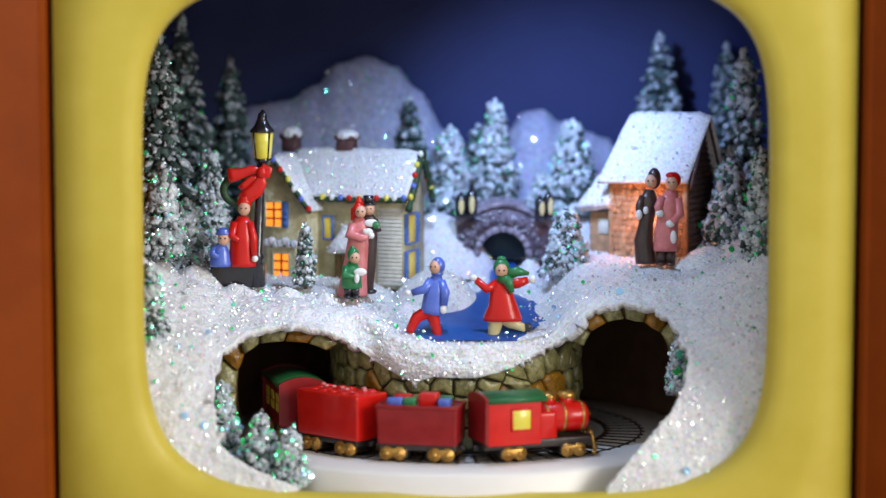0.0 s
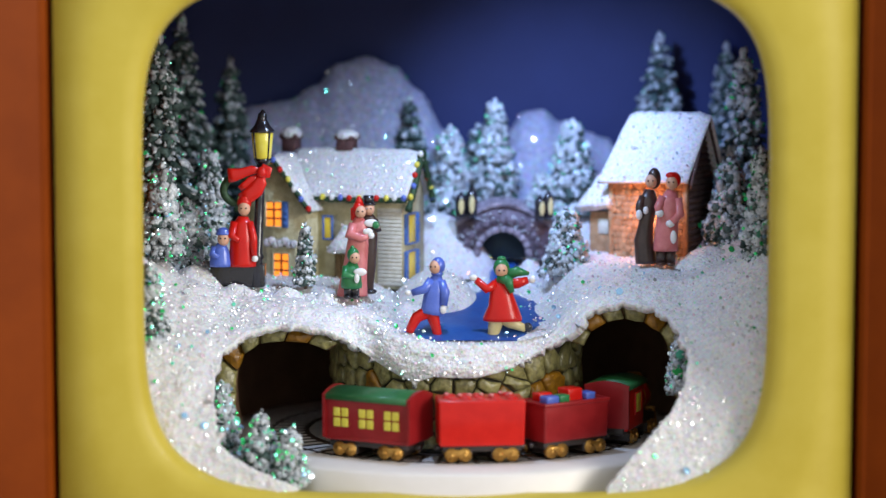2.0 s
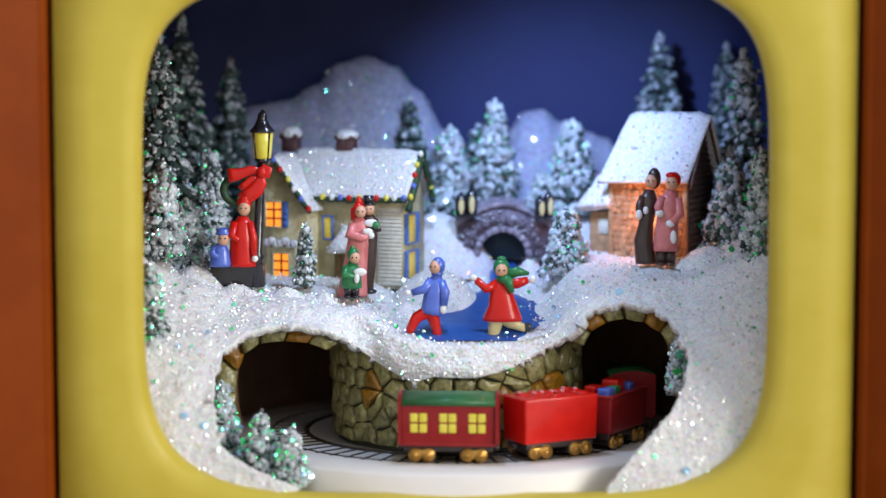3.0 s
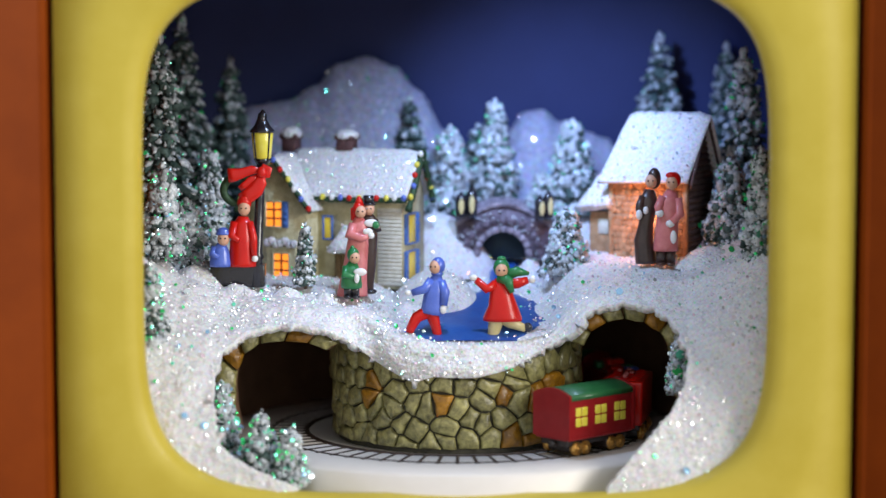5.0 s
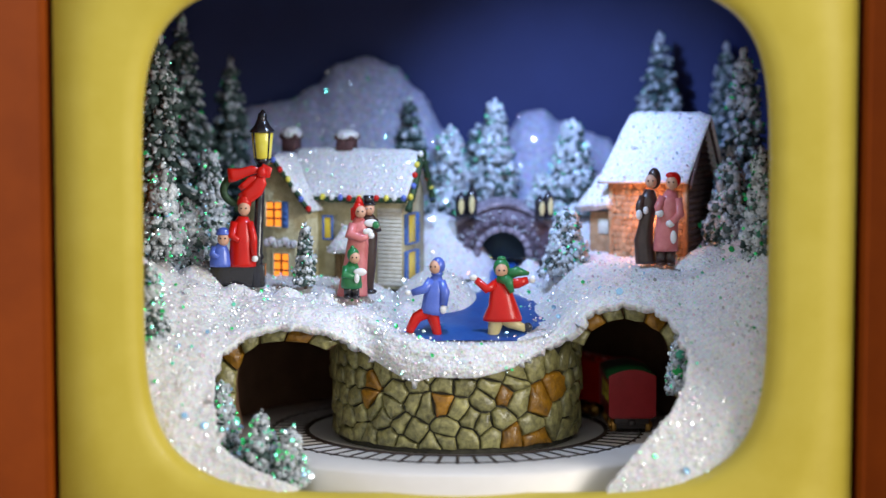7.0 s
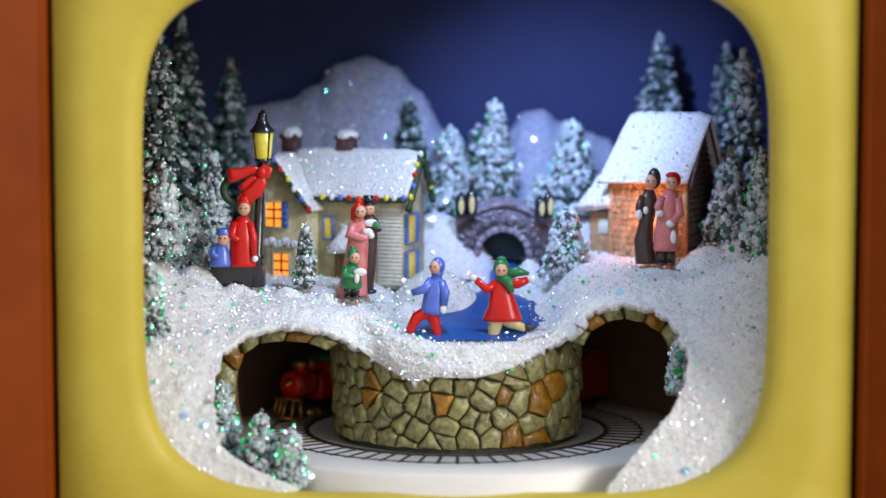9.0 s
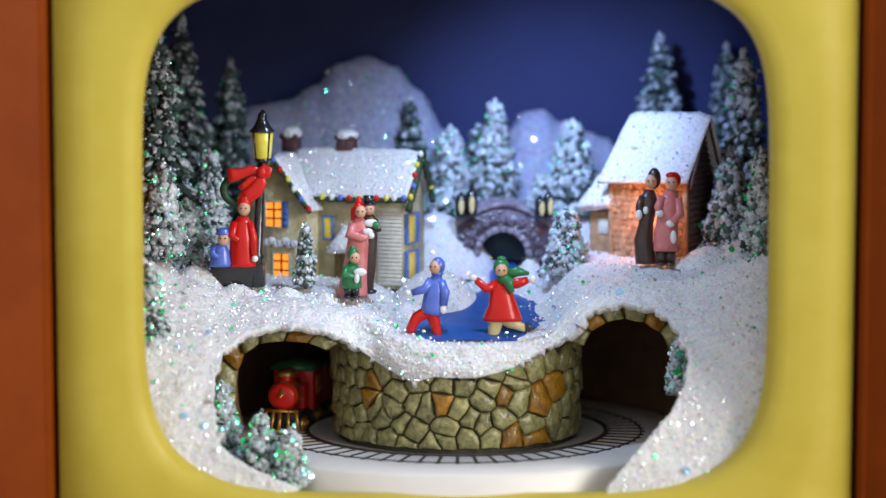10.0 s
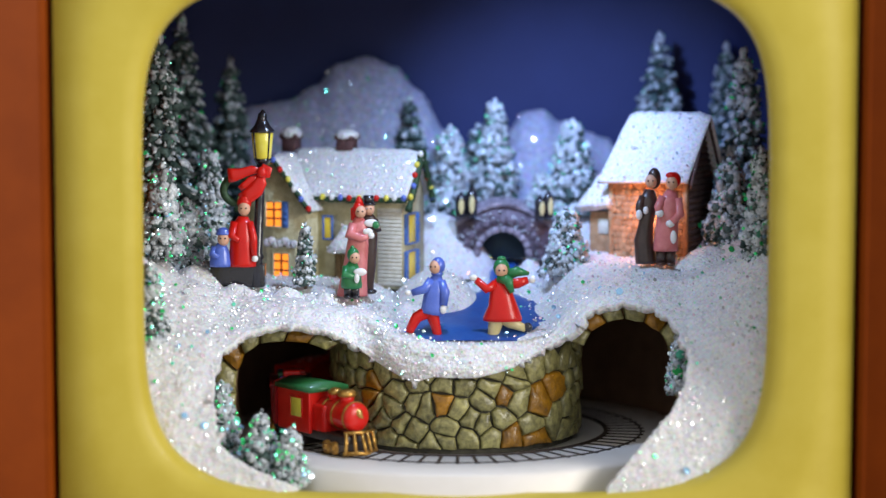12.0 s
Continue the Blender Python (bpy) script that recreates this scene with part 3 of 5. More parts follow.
def mound(x, y, z, rx, ry, h, seed, name="snow_mound", label="soft white mound of glitter snow", material="snow"):
    """A soft heap of snow with an uneven foot."""
    bm = bmesh.new()
    rows = []
    for i in range(17):
        r = i / 16
        row = []
        for k in range(40):
            t = 2 * math.pi * k / 40
            q = r * (1 + 0.14 * noise.noise(Vector((math.cos(t) * 1.3, math.sin(t) * 1.3, seed))))
            px, py = q * rx * math.cos(t), q * ry * math.sin(t)
            lump = noise.noise(Vector((px * 0.35, py * 0.35, seed))) * 0.5 + noise.noise(Vector((px, py, seed))) * 0.22
            row.append(bm.verts.new((px, py, h * math.cos(r * math.pi / 2) ** 0.8 + lump * (1 - r * 0.6) - 1.2 * r)))
        rows.append(row)
    for a, b in zip(rows, rows[1:]):
        for k in range(40):
            bm.faces.new((a[k], a[(k + 1) % 40], b[(k + 1) % 40], b[k]))
    bmesh.ops.remove_doubles(bm, verts=bm.verts, dist=0.01)
    ob = part(name, bm, material)
    ob.location = mm((x, y, z))
    return tagged(ob, label, "snow", kind="structure")


mounds = [mound(-2.0, 77.0, 35.9, 14.5, 17.0, 10.6, 1), mound(25.6, 88.0, 36.8, 7.5, 10.0, 10.98, 2),
          mound(36.4, 70.0, 35.6, 7.5, 12.0, 9.39, 3), mound(-10.3, 62.0, 32.5, 8.0, 9.0, 5.59, 4),
          mound(-2.1, 107.0, 42.3, 19.0, 13.0, 17.97, 5), mound(37.4, 114.0, 46.9, 17.0, 10.0, 15.56, 7), mound(-36.1, 64.0, 37.9, 20.0, 6.0, 4.81, 6)]
mounds += [mound(x, y, ground_z(x, y) - 2.3, a, b, h + 1.0, 20 + i) for i, (x, y, a, b, h) in enumerate(((-58.0, 52.5, 10.0, 4.5, 3.4), (-44.0, 56.0, 7.5, 5.0, 3.6), (-33.5, 57.5, 6.0, 5.0, 3.2), (-17.5, 58.5, 6.0, 6.0, 3.6), (-70.0, 56.0, 9.0, 7.0, 5.0), (52.0, 66.0, 8.0, 7.0, 3.0), (76.0, 64.0, 10.0, 9.0, 4.2)))]


def mountain(ridge, y, label, seed):
    """A rounded snow mountain with ridge heights (x, z), its front running out to the valley."""
    bm = bmesh.new()
    rx = np.array([p[0] for p in ridge])
    rz = np.array([p[1] for p in ridge])
    xs = np.linspace(rx[0], rx[-1], 70)
    rows = []
    for x in xs:
        i = int(np.clip(np.searchsorted(rx, x) - 1, 0, len(rx) - 2))
        t = (x - rx[i]) / (rx[i + 1] - rx[i])
        z = rz[i] + (rz[i + 1] - rz[i]) * ease(float(t))
        row = []
        for k in range(30):
            s = k / 29
            zz = 30 + (z - 30) * math.sin(s * math.pi / 2) ** 0.9
            yy = y - 17 * math.cos(s * math.pi / 2) ** 1.2
            n = noise.noise(Vector((x * 0.12, zz * 0.12, seed))) * 0.7 + noise.noise(Vector((x * 0.5, zz * 0.5, seed))) * 0.35
            row.append(bm.verts.new((x, yy + n * (1 - s * 0.5), zz + n * 0.25)))
        row.append(bm.verts.new((x, y + 4, 30)))
        rows.append(row)
    for a, b in zip(rows, rows[1:]):
        for k in range(30):
            bm.faces.new((a[k], b[k], b[k + 1], a[k + 1]))
    # snow colour with the shade already in it
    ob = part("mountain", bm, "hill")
    return tagged(ob, label, "mountain")


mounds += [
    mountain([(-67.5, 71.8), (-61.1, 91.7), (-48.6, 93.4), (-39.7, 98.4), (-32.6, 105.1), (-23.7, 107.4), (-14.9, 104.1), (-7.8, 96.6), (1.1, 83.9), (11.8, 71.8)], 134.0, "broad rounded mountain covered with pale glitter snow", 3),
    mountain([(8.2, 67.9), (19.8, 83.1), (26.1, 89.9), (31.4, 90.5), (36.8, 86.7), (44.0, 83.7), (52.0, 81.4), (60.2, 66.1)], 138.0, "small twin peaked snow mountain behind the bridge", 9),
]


# ---- trees ----
def icosphere(sub):
    bm = bmesh.new()
    bmesh.ops.create_icosphere(bm, subdivisions=sub, radius=1.0)
    bm.verts.ensure_lookup_table()
    v = np.array([tuple(p.co) for p in bm.verts])
    f = np.array([[p.index for p in q.verts] for q in bm.faces])
    bm.free()
    return v, f


ICO = icosphere(1), icosphere(2)


def clumps(items, rng, sub=1):
    """Many squashed lumps: (centre, radii, outward angle, droop)."""
    bv, bf = ICO[sub]
    vs, fs = [], []
    for n, (c, r, ang, droop) in enumerate(items):
        v = bv * (1 + rng.uniform(-0.42, 0.42, (len(bv), 1))) * np.array(r)
        ca, sa = math.cos(droop), math.sin(droop)
        v = np.stack([v[:, 0] * ca + v[:, 2] * sa, v[:, 1], -v[:, 0] * sa + v[:, 2] * ca], 1)
        ca, sa = math.cos(ang), math.sin(ang)
        v = np.stack([v[:, 0] * ca - v[:, 1] * sa, v[:, 0] * sa + v[:, 1] * ca, v[:, 2]], 1)
        vs.append(v + np.array(c))
        fs.append(bf + n * len(bv))
    return np.concatenate(vs), np.concatenate(fs)


FOLIAGE = []


def fir(x, y, z, h, r, seed, snow=0.6, label="snow dusted dark green miniature fir tree", tiers=None, fine=1.0):
    """A moulded fir: trunk, drooping tiers of green tufts, and snow lying on them."""
    rng = np.random.default_rng(seed)
    tree = tagged(empty("fir_tree", x, y, z, rng.uniform(0, 360)), label, "tree", "fir trees")
    bm = bmesh.new()
    tube(bm, [(0, 0, -1.5), (0, 0, h * 0.5), (0, 0, h * 0.96)], [r * 0.16, r * 0.1, r * 0.03], 8)
    part("trunk", bm, "bark", tree)
    thick = 1.4 if h < 26 else 1.0
    tiers = tiers or (max(8, int(h / 2.5)) if snow > 0.85 else max(6, int(h / 3.7)))
    greens, whites, specks = [], [], []
    for i in range(tiers):
        t = (i + 0.3) / tiers
        zt = h * (0.07 + 0.9 * t) + rng.uniform(-0.2, 0.2)
        rt = r * (1 - t) ** (0.5 if snow > 0.85 else 0.62) * (1 + 0.16 * rng.uniform(-1, 1)) + r * 0.07
        n = max(4, int(fine * (5 + 11 * (1 - t))))
        a0 = rng.uniform(0, 6.28)
        for k in range(n):
            a = a0 + 6.283 * k / n + rng.uniform(-0.22, 0.22)
            q = rt * rng.uniform(0.78, 1.1)
            size = max(0.5, h / tiers * (0.95 if snow > 0.85 else 0.72)) * rng.uniform(0.6, 1.35)
            c = (q * 0.62 * math.cos(a), q * 0.62 * math.sin(a), zt - q * 0.22 + rng.uniform(-0.3, 0.3))
            greens.append((c, (q * 0.45 + 0.3, size * 0.62, size * 0.6), a, 0.5))
            for _ in range(2):
                e = rng.uniform(0.7, 1.06)
                b = a + rng.uniform(-0.3, 0.3)
                greens.append(((q * e * math.cos(b), q * e * math.sin(b), zt - q * 0.4 * e + rng.uniform(-0.5, 0.3)), (size * 0.42, size * 0.26, size * 0.3), b, 0.8))
            if rng.random() < snow:
                e = rng.uniform(0.55, 0.95)
                whites.append(((q * e * math.cos(a), q * e * math.sin(a), zt - q * 0.36 * e + size * 0.42), (q * 0.2 * thick + 0.35, size * 0.4 * thick, size * 0.27 * thick), a, 0.5))
            for _ in range(9):
                e, b = rng.uniform(0.5, 1.08), a + rng.uniform(-0.5, 0.5)
                if rng.random() < snow + 0.2:
                    specks.append(((q * e * math.cos(b), q * e * math.sin(b), zt - q * 0.4 * e + size * rng.uniform(-0.35, 0.5)), (size * 0.24, size * 0.2, size * 0.17), b, 0.6))
            if rng.random() < snow:
                b = a + rng.uniform(-0.4, 0.4)
                whites.append(((q * math.cos(b), q * math.sin(b), zt - q * 0.42 + size * 0.2), (size * 0.32 * thick, size * 0.26 * thick, size * 0.22 * thick), b, 0.6))
        # clotted mantle of snow clinging to the crown
        if snow > 0.7:
            for k in range(int(n * 1.3)):
                a = rng.uniform(0, 6.283)
                q = rt * rng.uniform(0.6, 0.95)
                whites.append(((q * math.cos(a), q * math.sin(a), zt - q * 0.3 + rng.uniform(-0.8, 0.8)), (size * 0.36, size * 0.5, size * 0.62), a, 0.3))
    greens.append(((0, 0, h * 0.95), (r * 0.10, r * 0.10, h * 0.06), 0, 0))
    whites.append(((0, 0, h * 0.975), (r * 0.13, r * 0.13, h * 0.04), 0, 0))
    raw("crown", *clumps(greens, rng, 0), "pine", tree, smooth=True)
    w = raw("snow_cover", *clumps(whites, rng, 1), "frost", tree, "clotted white glitter snow")
    raw("frost", *clumps(specks, rng, 0), "frost", tree, "fine specks of frost")
    FOLIAGE.append((tree, w))
    return tree


# x, y, z of the foot, height, radius, share of snow
TREES = [
    ((-79.0, 108.0, 48.3), 71.11, 11.65, 0.38), ((-81.8, 75.0, 52.3), 61.98, 10.11, 0.55), ((-65.4, 120.0, 56.8), 49.69, 7.85, 0.4),
    ((-78.4, 52.0, 52.9), 25.18, 7.55, 0.85), ((-68.0, 80.0, 49.3), 31.23, 5.92, 0.95), ((-73.4, 66.0, 48.3), 19.30, 5.47, 0.9),
    ((-39.0, 60.0, 43.6), 17.2, 3.1, 0.6), ((-10.0, 121.0, 67.3), 27.59, 6.29, 0.35), ((2.3, 116.0, 60.6), 25.66, 6.59, 1.0),
    # the dark fir at x 10.7, almost snowless, is added for a shadow
    ((16.0, 118.0, 59.6), 34.42, 6.95, 1.0), ((10.7, 124.0, 64.4), 21.92, 5.96, 0.2), ((39.5, 114.0, 60.8), 27.31, 7.61, 1.0),
    ((35.8, 76.0, 45.9), 18.30, 6.53, 1.0), ((67.5, 128.0, 66.8), 47.26, 10.23, 0.5), ((88.2, 128.0, 66.8), 44.09, 8.11, 0.45),
    ((88.8, 92.0, 49.0), 60.58, 9.71, 0.8), ((83.0, 76.0, 52.2), 26.14, 7.84, 0.9), ((87.5, 44.0, 36.3), 46.61, 5.59, 0.9), ((30.4, 112.0, 56.6), 15.51, 5.86, 1.0),
    ((65.6, 38.0, 16.7), 16.62, 4.15, 0.9), ((-59.8, 27.0, -4.0), 24.93, 4.23, 0.95), ((-48.6, 18.0, -4.5), 18.16, 4.91, 0.95), ((-40.5, 14.0, -3.7), 14.05, 3.99, 0.95), ((-78.6, 26.0, 23.2), 30.17, 4.53, 0.9), ((-73.1, 86.0, 51.2), 28.20, 6.63, 0.6),
]
for i, (p, h, r, snow) in enumerate(TREES):
    small = h < 26
    fir(*p, h, r, 20 + i, snow, "small frosted fir tree heavy with glitter snow" if small else "tall dark green fir tree dusted with snow")


# ---- houses ----
def slab(bm, quad, thick, mi=0):
    """A board over four corners, thick along its normal."""
    q = [Vector(p) for p in quad]
    n = (q[1] - q[0]).cross(q[3] - q[0]).normalized() * thick
    a, b = [bm.verts.new(p) for p in q], [bm.verts.new(p + n) for p in q]
    fs = [bm.faces.new(a), bm.faces.new(b)] + [bm.faces.new((a[i], a[(i + 1) % 4], b[(i + 1) % 4], b[i])) for i in range(4)]
    for f in fs:
        f.material_index = mi
    return fs


def snow_roof(name, parent, ridge, eave, other, lift=1.1):
    """A lumpy snow slab over both slopes: ridge, front eave and rear eave as pairs of ends."""
    rng = random.Random(3)
    bm = bmesh.new()
    nu, nv = 34, 26
    grid = {}
    R, E, O = [[Vector(p) for p in q] for q in (ridge, eave, other)]
    for i in range(nu + 1):
        u = i / nu
        r, e, o = R[0].lerp(R[1], u), E[0].lerp(E[1], u), O[0].lerp(O[1], u)
        for j in range(nv + 1):
            v = j / nv * 2 - 1
            p = r.lerp(e, -v) if v < 0 else r.lerp(o, v)
            edge = min(1, 6 * min(u, 1 - u, (1 - abs(v)) * 0.6) + 0.15)
            soft = -0.5 * math.exp(-(v * 6) ** 2)
            k = noise.noise(p * 0.35) * 0.5 + noise.noise(p * 1.1) * 0.3 + rng.uniform(-0.06, 0.06)
            top = p + Vector((0, 0, lift * math.sqrt(edge) + soft + k * 0.5))
            low = p + Vector((0, 0, -0.1))
            grid[i, j] = bm.verts.new(top), bm.verts.new(low)
    for i in range(nu):
        for j in range(nv):
            for s in (0, 1):
                bm.faces.new((grid[i, j][s], grid[i + 1, j][s], grid[i + 1, j + 1][s], grid[i, j + 1][s]))
    rim = [(i, 0) for i in range(nu)] + [(nu, j) for j in range(nv)] + [(i, nv) for i in range(nu, 0, -1)] + [(0, j) for j in range(nv, 0, -1)]
    for a, b in zip(rim, rim[1:] + rim[:1]):
        bm.faces.new((grid[a][0], grid[b][0], grid[b][1], grid[a][1]))
    return part(name, bm, "snow", parent, "thick sparkling snow on the roof")


def window(parent, x, z, w, h, y, pane, frame, bars, side="front", shutter=None):
    """A framed window in a wall facing front (at y) or facing right (at x = y)."""
    def turn(bm):
        if side == "right":
            for v in bm.verts:
                v.co = Vector((y - v.co.y, v.co.x, v.co.z))
        else:
            for v in bm.verts:
                v.co.y += y
    bm = bmesh.new()
    t = 0.55
    for x0, x1, z0, z1 in ((x - w / 2 - t, x - w / 2, z - h / 2 - t, z + h / 2 + t), (x + w / 2, x + w / 2 + t, z - h / 2 - t, z + h / 2 + t), (x - w / 2, x + w / 2, z + h / 2, z + h / 2 + t), (x - w / 2, x + w / 2, z - h / 2 - t, z - h / 2)):
        box(bm, x0, x1, -0.7, 0.3, z0, z1, 0.12, 1)
    turn(bm)
    win = part("window", bm, frame, parent)
    bm = bmesh.new()
    box(bm, x - w / 2 - 0.05, x + w / 2 + 0.05, -0.25, 0.2, z - h / 2 - 0.05, z + h / 2 + 0.05, 0.05, 1)
    turn(bm)
    part("pane", bm, pane, win)
    if bars:
        bm = bmesh.new()
        box(bm, x - 0.28, x + 0.28, -0.5, -0.2, z - h / 2, z + h / 2, 0.08, 1)
        for k in (-0.17, 0.2):
            box(bm, x - w / 2, x + w / 2, -0.48, -0.22, z + h * k - 0.26, z + h * k + 0.26, 0.08, 1)
        turn(bm)
        part("glazing_bar", bm, bars, win)
    if shutter:
        for dx in shutter:
            bm = bmesh.new()
            box(bm, x + dx - 0.95, x + dx + 0.95, -0.75, 0.1, z - h / 2 - 0.4, z + h / 2 + 0.4, 0.2, 2)
            for k in range(4):
                box(bm, x + dx - 0.7, x + dx + 0.7, -0.95, -0.7, z - h / 2 + h * (k + 0.25) / 4, z - h / 2 + h * (k + 0.75) / 4, 0.1, 1)
            turn(bm)
            part("shutter", bm, "blue", win)
    return win


def gable_block(bm, x0, x1, y0, y1, h, rise, along="x", mi=0):
    """Walls with two gables; the ridge runs along x or y."""
    if along == "x":
        ym = (y0 + y1) / 2
        pts = [(y0, 0), (y1, 0), (y1, h), (ym, h + rise), (y0, h)]
        a, b = [bm.verts.new((x0, y, z)) for y, z in pts], [bm.verts.new((x1, y, z)) for y, z in pts]
    else:
        xm = (x0 + x1) / 2
        pts = [(x0, 0), (x1, 0), (x1, h), (xm, h + rise), (x0, h)]
        a, b = [bm.verts.new((x, y0, z)) for x, z in pts], [bm.verts.new((x, y1, z)) for x, z in pts]
    fs = [bm.faces.new(a), bm.faces.new(b)] + [bm.faces.new((a[i], a[(i + 1) % 5], b[(i + 1) % 5], b[i])) for i in range(5)]
    for f in fs:
        f.material_index = mi


def garland(parent, pts, r, bulbs, seed, every=2.0):
    """A lumpy green garland with coloured light bulbs."""
    rng = random.Random(seed)
    bm = bmesh.new()
    P, fine = [Vector(p) for p in pts], []
    for a, b in zip(P, P[1:]):
        n = max(2, int((b - a).length / 0.7))
        fine += [a.lerp(b, k / n) for k in range(n)]
    fine.append(P[-1])
    tube(bm, fine, [r * rng.uniform(0.75, 1.25) for _ in fine], 8)
    g = part("garland", bm, "garland", parent, "dark green garland along the eaves")
    if bulbs:
        run = 0.0
        cols = ["red", "gold_pane", "coatblue", "red", "gold_pane", "white", "coatblue"]
        i = rng.randrange(7)
        for a, b in zip(fine, fine[1:]):
            run += (b - a).length
            if run > every:
                run = 0
                bm = bmesh.new()
                ball(bm, b + Vector((rng.uniform(-0.3, 0.3), -r * 0.7, r * 0.9)), 0.85, 0.8, 1.0, seg=10)
                part("light_bulb", bm, cols[i % 7], g)
                i += 1
    return g


def chimney(parent, x, y, z, w, h):
    bm = bmesh.new()
    box(bm, x - w / 2, x + w / 2, y - w / 2, y + w / 2, z, z + h, 0.25, 1)
    box(bm, x - w * 0.6, x + w * 0.6, y - w * 0.6, y + w * 0.6, z + h * 0.72, z + h, 0.25, 1)
    c = part("chimney", bm, "brick", parent, "dark red brick chimney")
    bm = bmesh.new()
    ball(bm, (x, y, z + h), w * 0.74, w * 0.74, h * 0.42)
    ball(bm, (x + w * 0.2, y, z + h * 1.1), w * 0.42, w * 0.4, h * 0.26)
    part("snow_cap", bm, "snow", c, "rounded cap of snow")


def cottage():
    bx, by, bz = (-11.5, 78.0, 39.9)
    c = tagged(empty("cottage", bx, by, bz, -20.0), "cream stucco cottage with lit windows, garlands and snowy roof", "house")
    W, Dp, H, rise = 30.0, 17.0, 27.20, 12.5
    bm = bmesh.new()
    gable_block(bm, -W, 0, 0, Dp, H, rise)
    part("wall", bm, "stucco", c)
    # clapboards on the front, towards the corner
    for k in range(20):
        bm = bmesh.new()
        z = 1.0 + k * 1.14
        box(bm, -8.0, -0.4, -0.55, 0.05, z, z + 1.05, 0.16, 1)
        part("board", bm, "siding", c)
    ov = 1.8
    zf = H - 0.6
    snow_roof("roof", c, [(-W - 8, Dp / 2, H + rise), (ov + 1.0, Dp / 2, H + rise)], [(-W + 2, -ov - 0.6, zf), (ov, -ov - 0.6, zf)], [(-W - 8, Dp + ov, zf), (ov, Dp + ov, zf)], 1.5)
    garland(c, [(-W + 3, -ov - 0.5, zf - 0.4), (-W / 2, -ov - 0.7, zf - 0.7), (ov, -ov - 0.6, zf - 0.3)], 0.75, True, 4, 2.4)
    garland(c, [(ov + 0.4, -ov, zf - 3.4), (ov + 0.9, 2.5, zf + 4), (ov + 0.8, Dp / 2, H + rise + 0.6)], 1.0, True, 6, 3.0)
    garland(c, [(ov + 0.8, Dp / 2, H + rise + 0.6), (ov + 0.8, Dp + 1, zf - 2)], 1.0, True, 8, 3.0)
    # gable wing towards the lamp
    wx0, wx1, wy = -W - 18.5, -W + 3.0, -7.0
    wh, wr = 23.85, 14.2
    bm = bmesh.new()
    gable_block(bm, wx0, wx1, wy, 16.0, wh, wr, "y")
    part("wall", bm, "stucco", c)
    xm = (wx0 + wx1) / 2
    snow_roof("roof", c, [(xm, wy - 1.6, wh + wr + 0.3), (xm, 18, wh + wr + 0.3)], [(wx1 + 1.6, wy - 1.6, wh - 1.2), (wx1 + 1.6, 18, wh - 1.2)], [(wx0 - 1.6, wy - 1.6, wh - 1.2), (wx0 - 1.6, 18, wh - 1.2)], 1.3)
    garland(c, [(wx0 - 1.4, wy - 1.9, wh - 1.4), (xm, wy - 1.9, wh + wr + 0.2), (wx1 + 1.4, wy - 1.9, wh - 1.4)], 0.7, True, 12, 3.4)
    window(c, wx0 + 10.6, 21.6, 4.8, 7.0, wy, "lit", "stucco", "bar", shutter=(3.6,))
    window(c, wx0 + 13.6, 6.6, 4.6, 7.2, wy - 1.6, "lit", "stucco", "bar")
    # bay with snow under the upper window
    bm = bmesh.new()
    box(bm, wx0 + 8.5, wx0 + 18.2, wy - 1.7, wy + 1, -1, 12.3, 0.5, 2)
    part("bay", bm, "stucco", c)
    bm = bmesh.new()
    for k in range(7):
        ball(bm, (wx0 + 9.0 + k * 1.4, wy - 1.6, 13.4 + 0.5 * math.sin(k * 2)), 1.3, 1.5, 1.25)
    part("snow_ledge", bm, "snow", c, "snow on the bay roof")
    window(c, wx1 + 3.2, 17.5, 2.2, 6.2, 0.0, "litdim", "blue", None)
    # door with a small snow porch
    bm = bmesh.new()
    box(bm, -W + 8.6, -W + 14.2, -1.0, 0.3, -1.0, 10.5, 0.2, 1)
    for k in range(3):
        box(bm, -W + 9.0 + k * 1.75, -W + 10.5 + k * 1.75, -1.25, -0.9, -0.6, 10.0, 0.15, 1)
    part("door", bm, "wood", c, "brown planked door")
    bm = bmesh.new()
    slab(bm, [(-W + 7.4, -3.6, 10.4), (-W + 16.8, -3.6, 10.4), (-W + 14.4, 0.2, 17.5), (-W + 11.6, 0.2, 17.5)], 1.4)
    bmesh.ops.subdivide_edges(bm, edges=bm.edges[:], cuts=4, use_grid_fill=True)
    for v in bm.verts:
        v.co += Vector((0, -1, 1)) * noise.noise(v.co * 0.5) * 0.7
    part("porch_roof", bm, "snow", c, "snow covered porch roof")
    for z in (17.5, 6.5):
        window(c, 6.0, z, 6.4, 8.2, 0.0, "litdim", "blue", None, side="right", shutter=(-4.6, 4.6))
    chimney(c, -21.6, Dp / 2 + 1, H + rise + 0.2, 5.0, 4.4)
    chimney(c, -40.5, Dp / 2 + 3, H + rise - 0.6, 4.6, 5.4)
    return c


cottage()


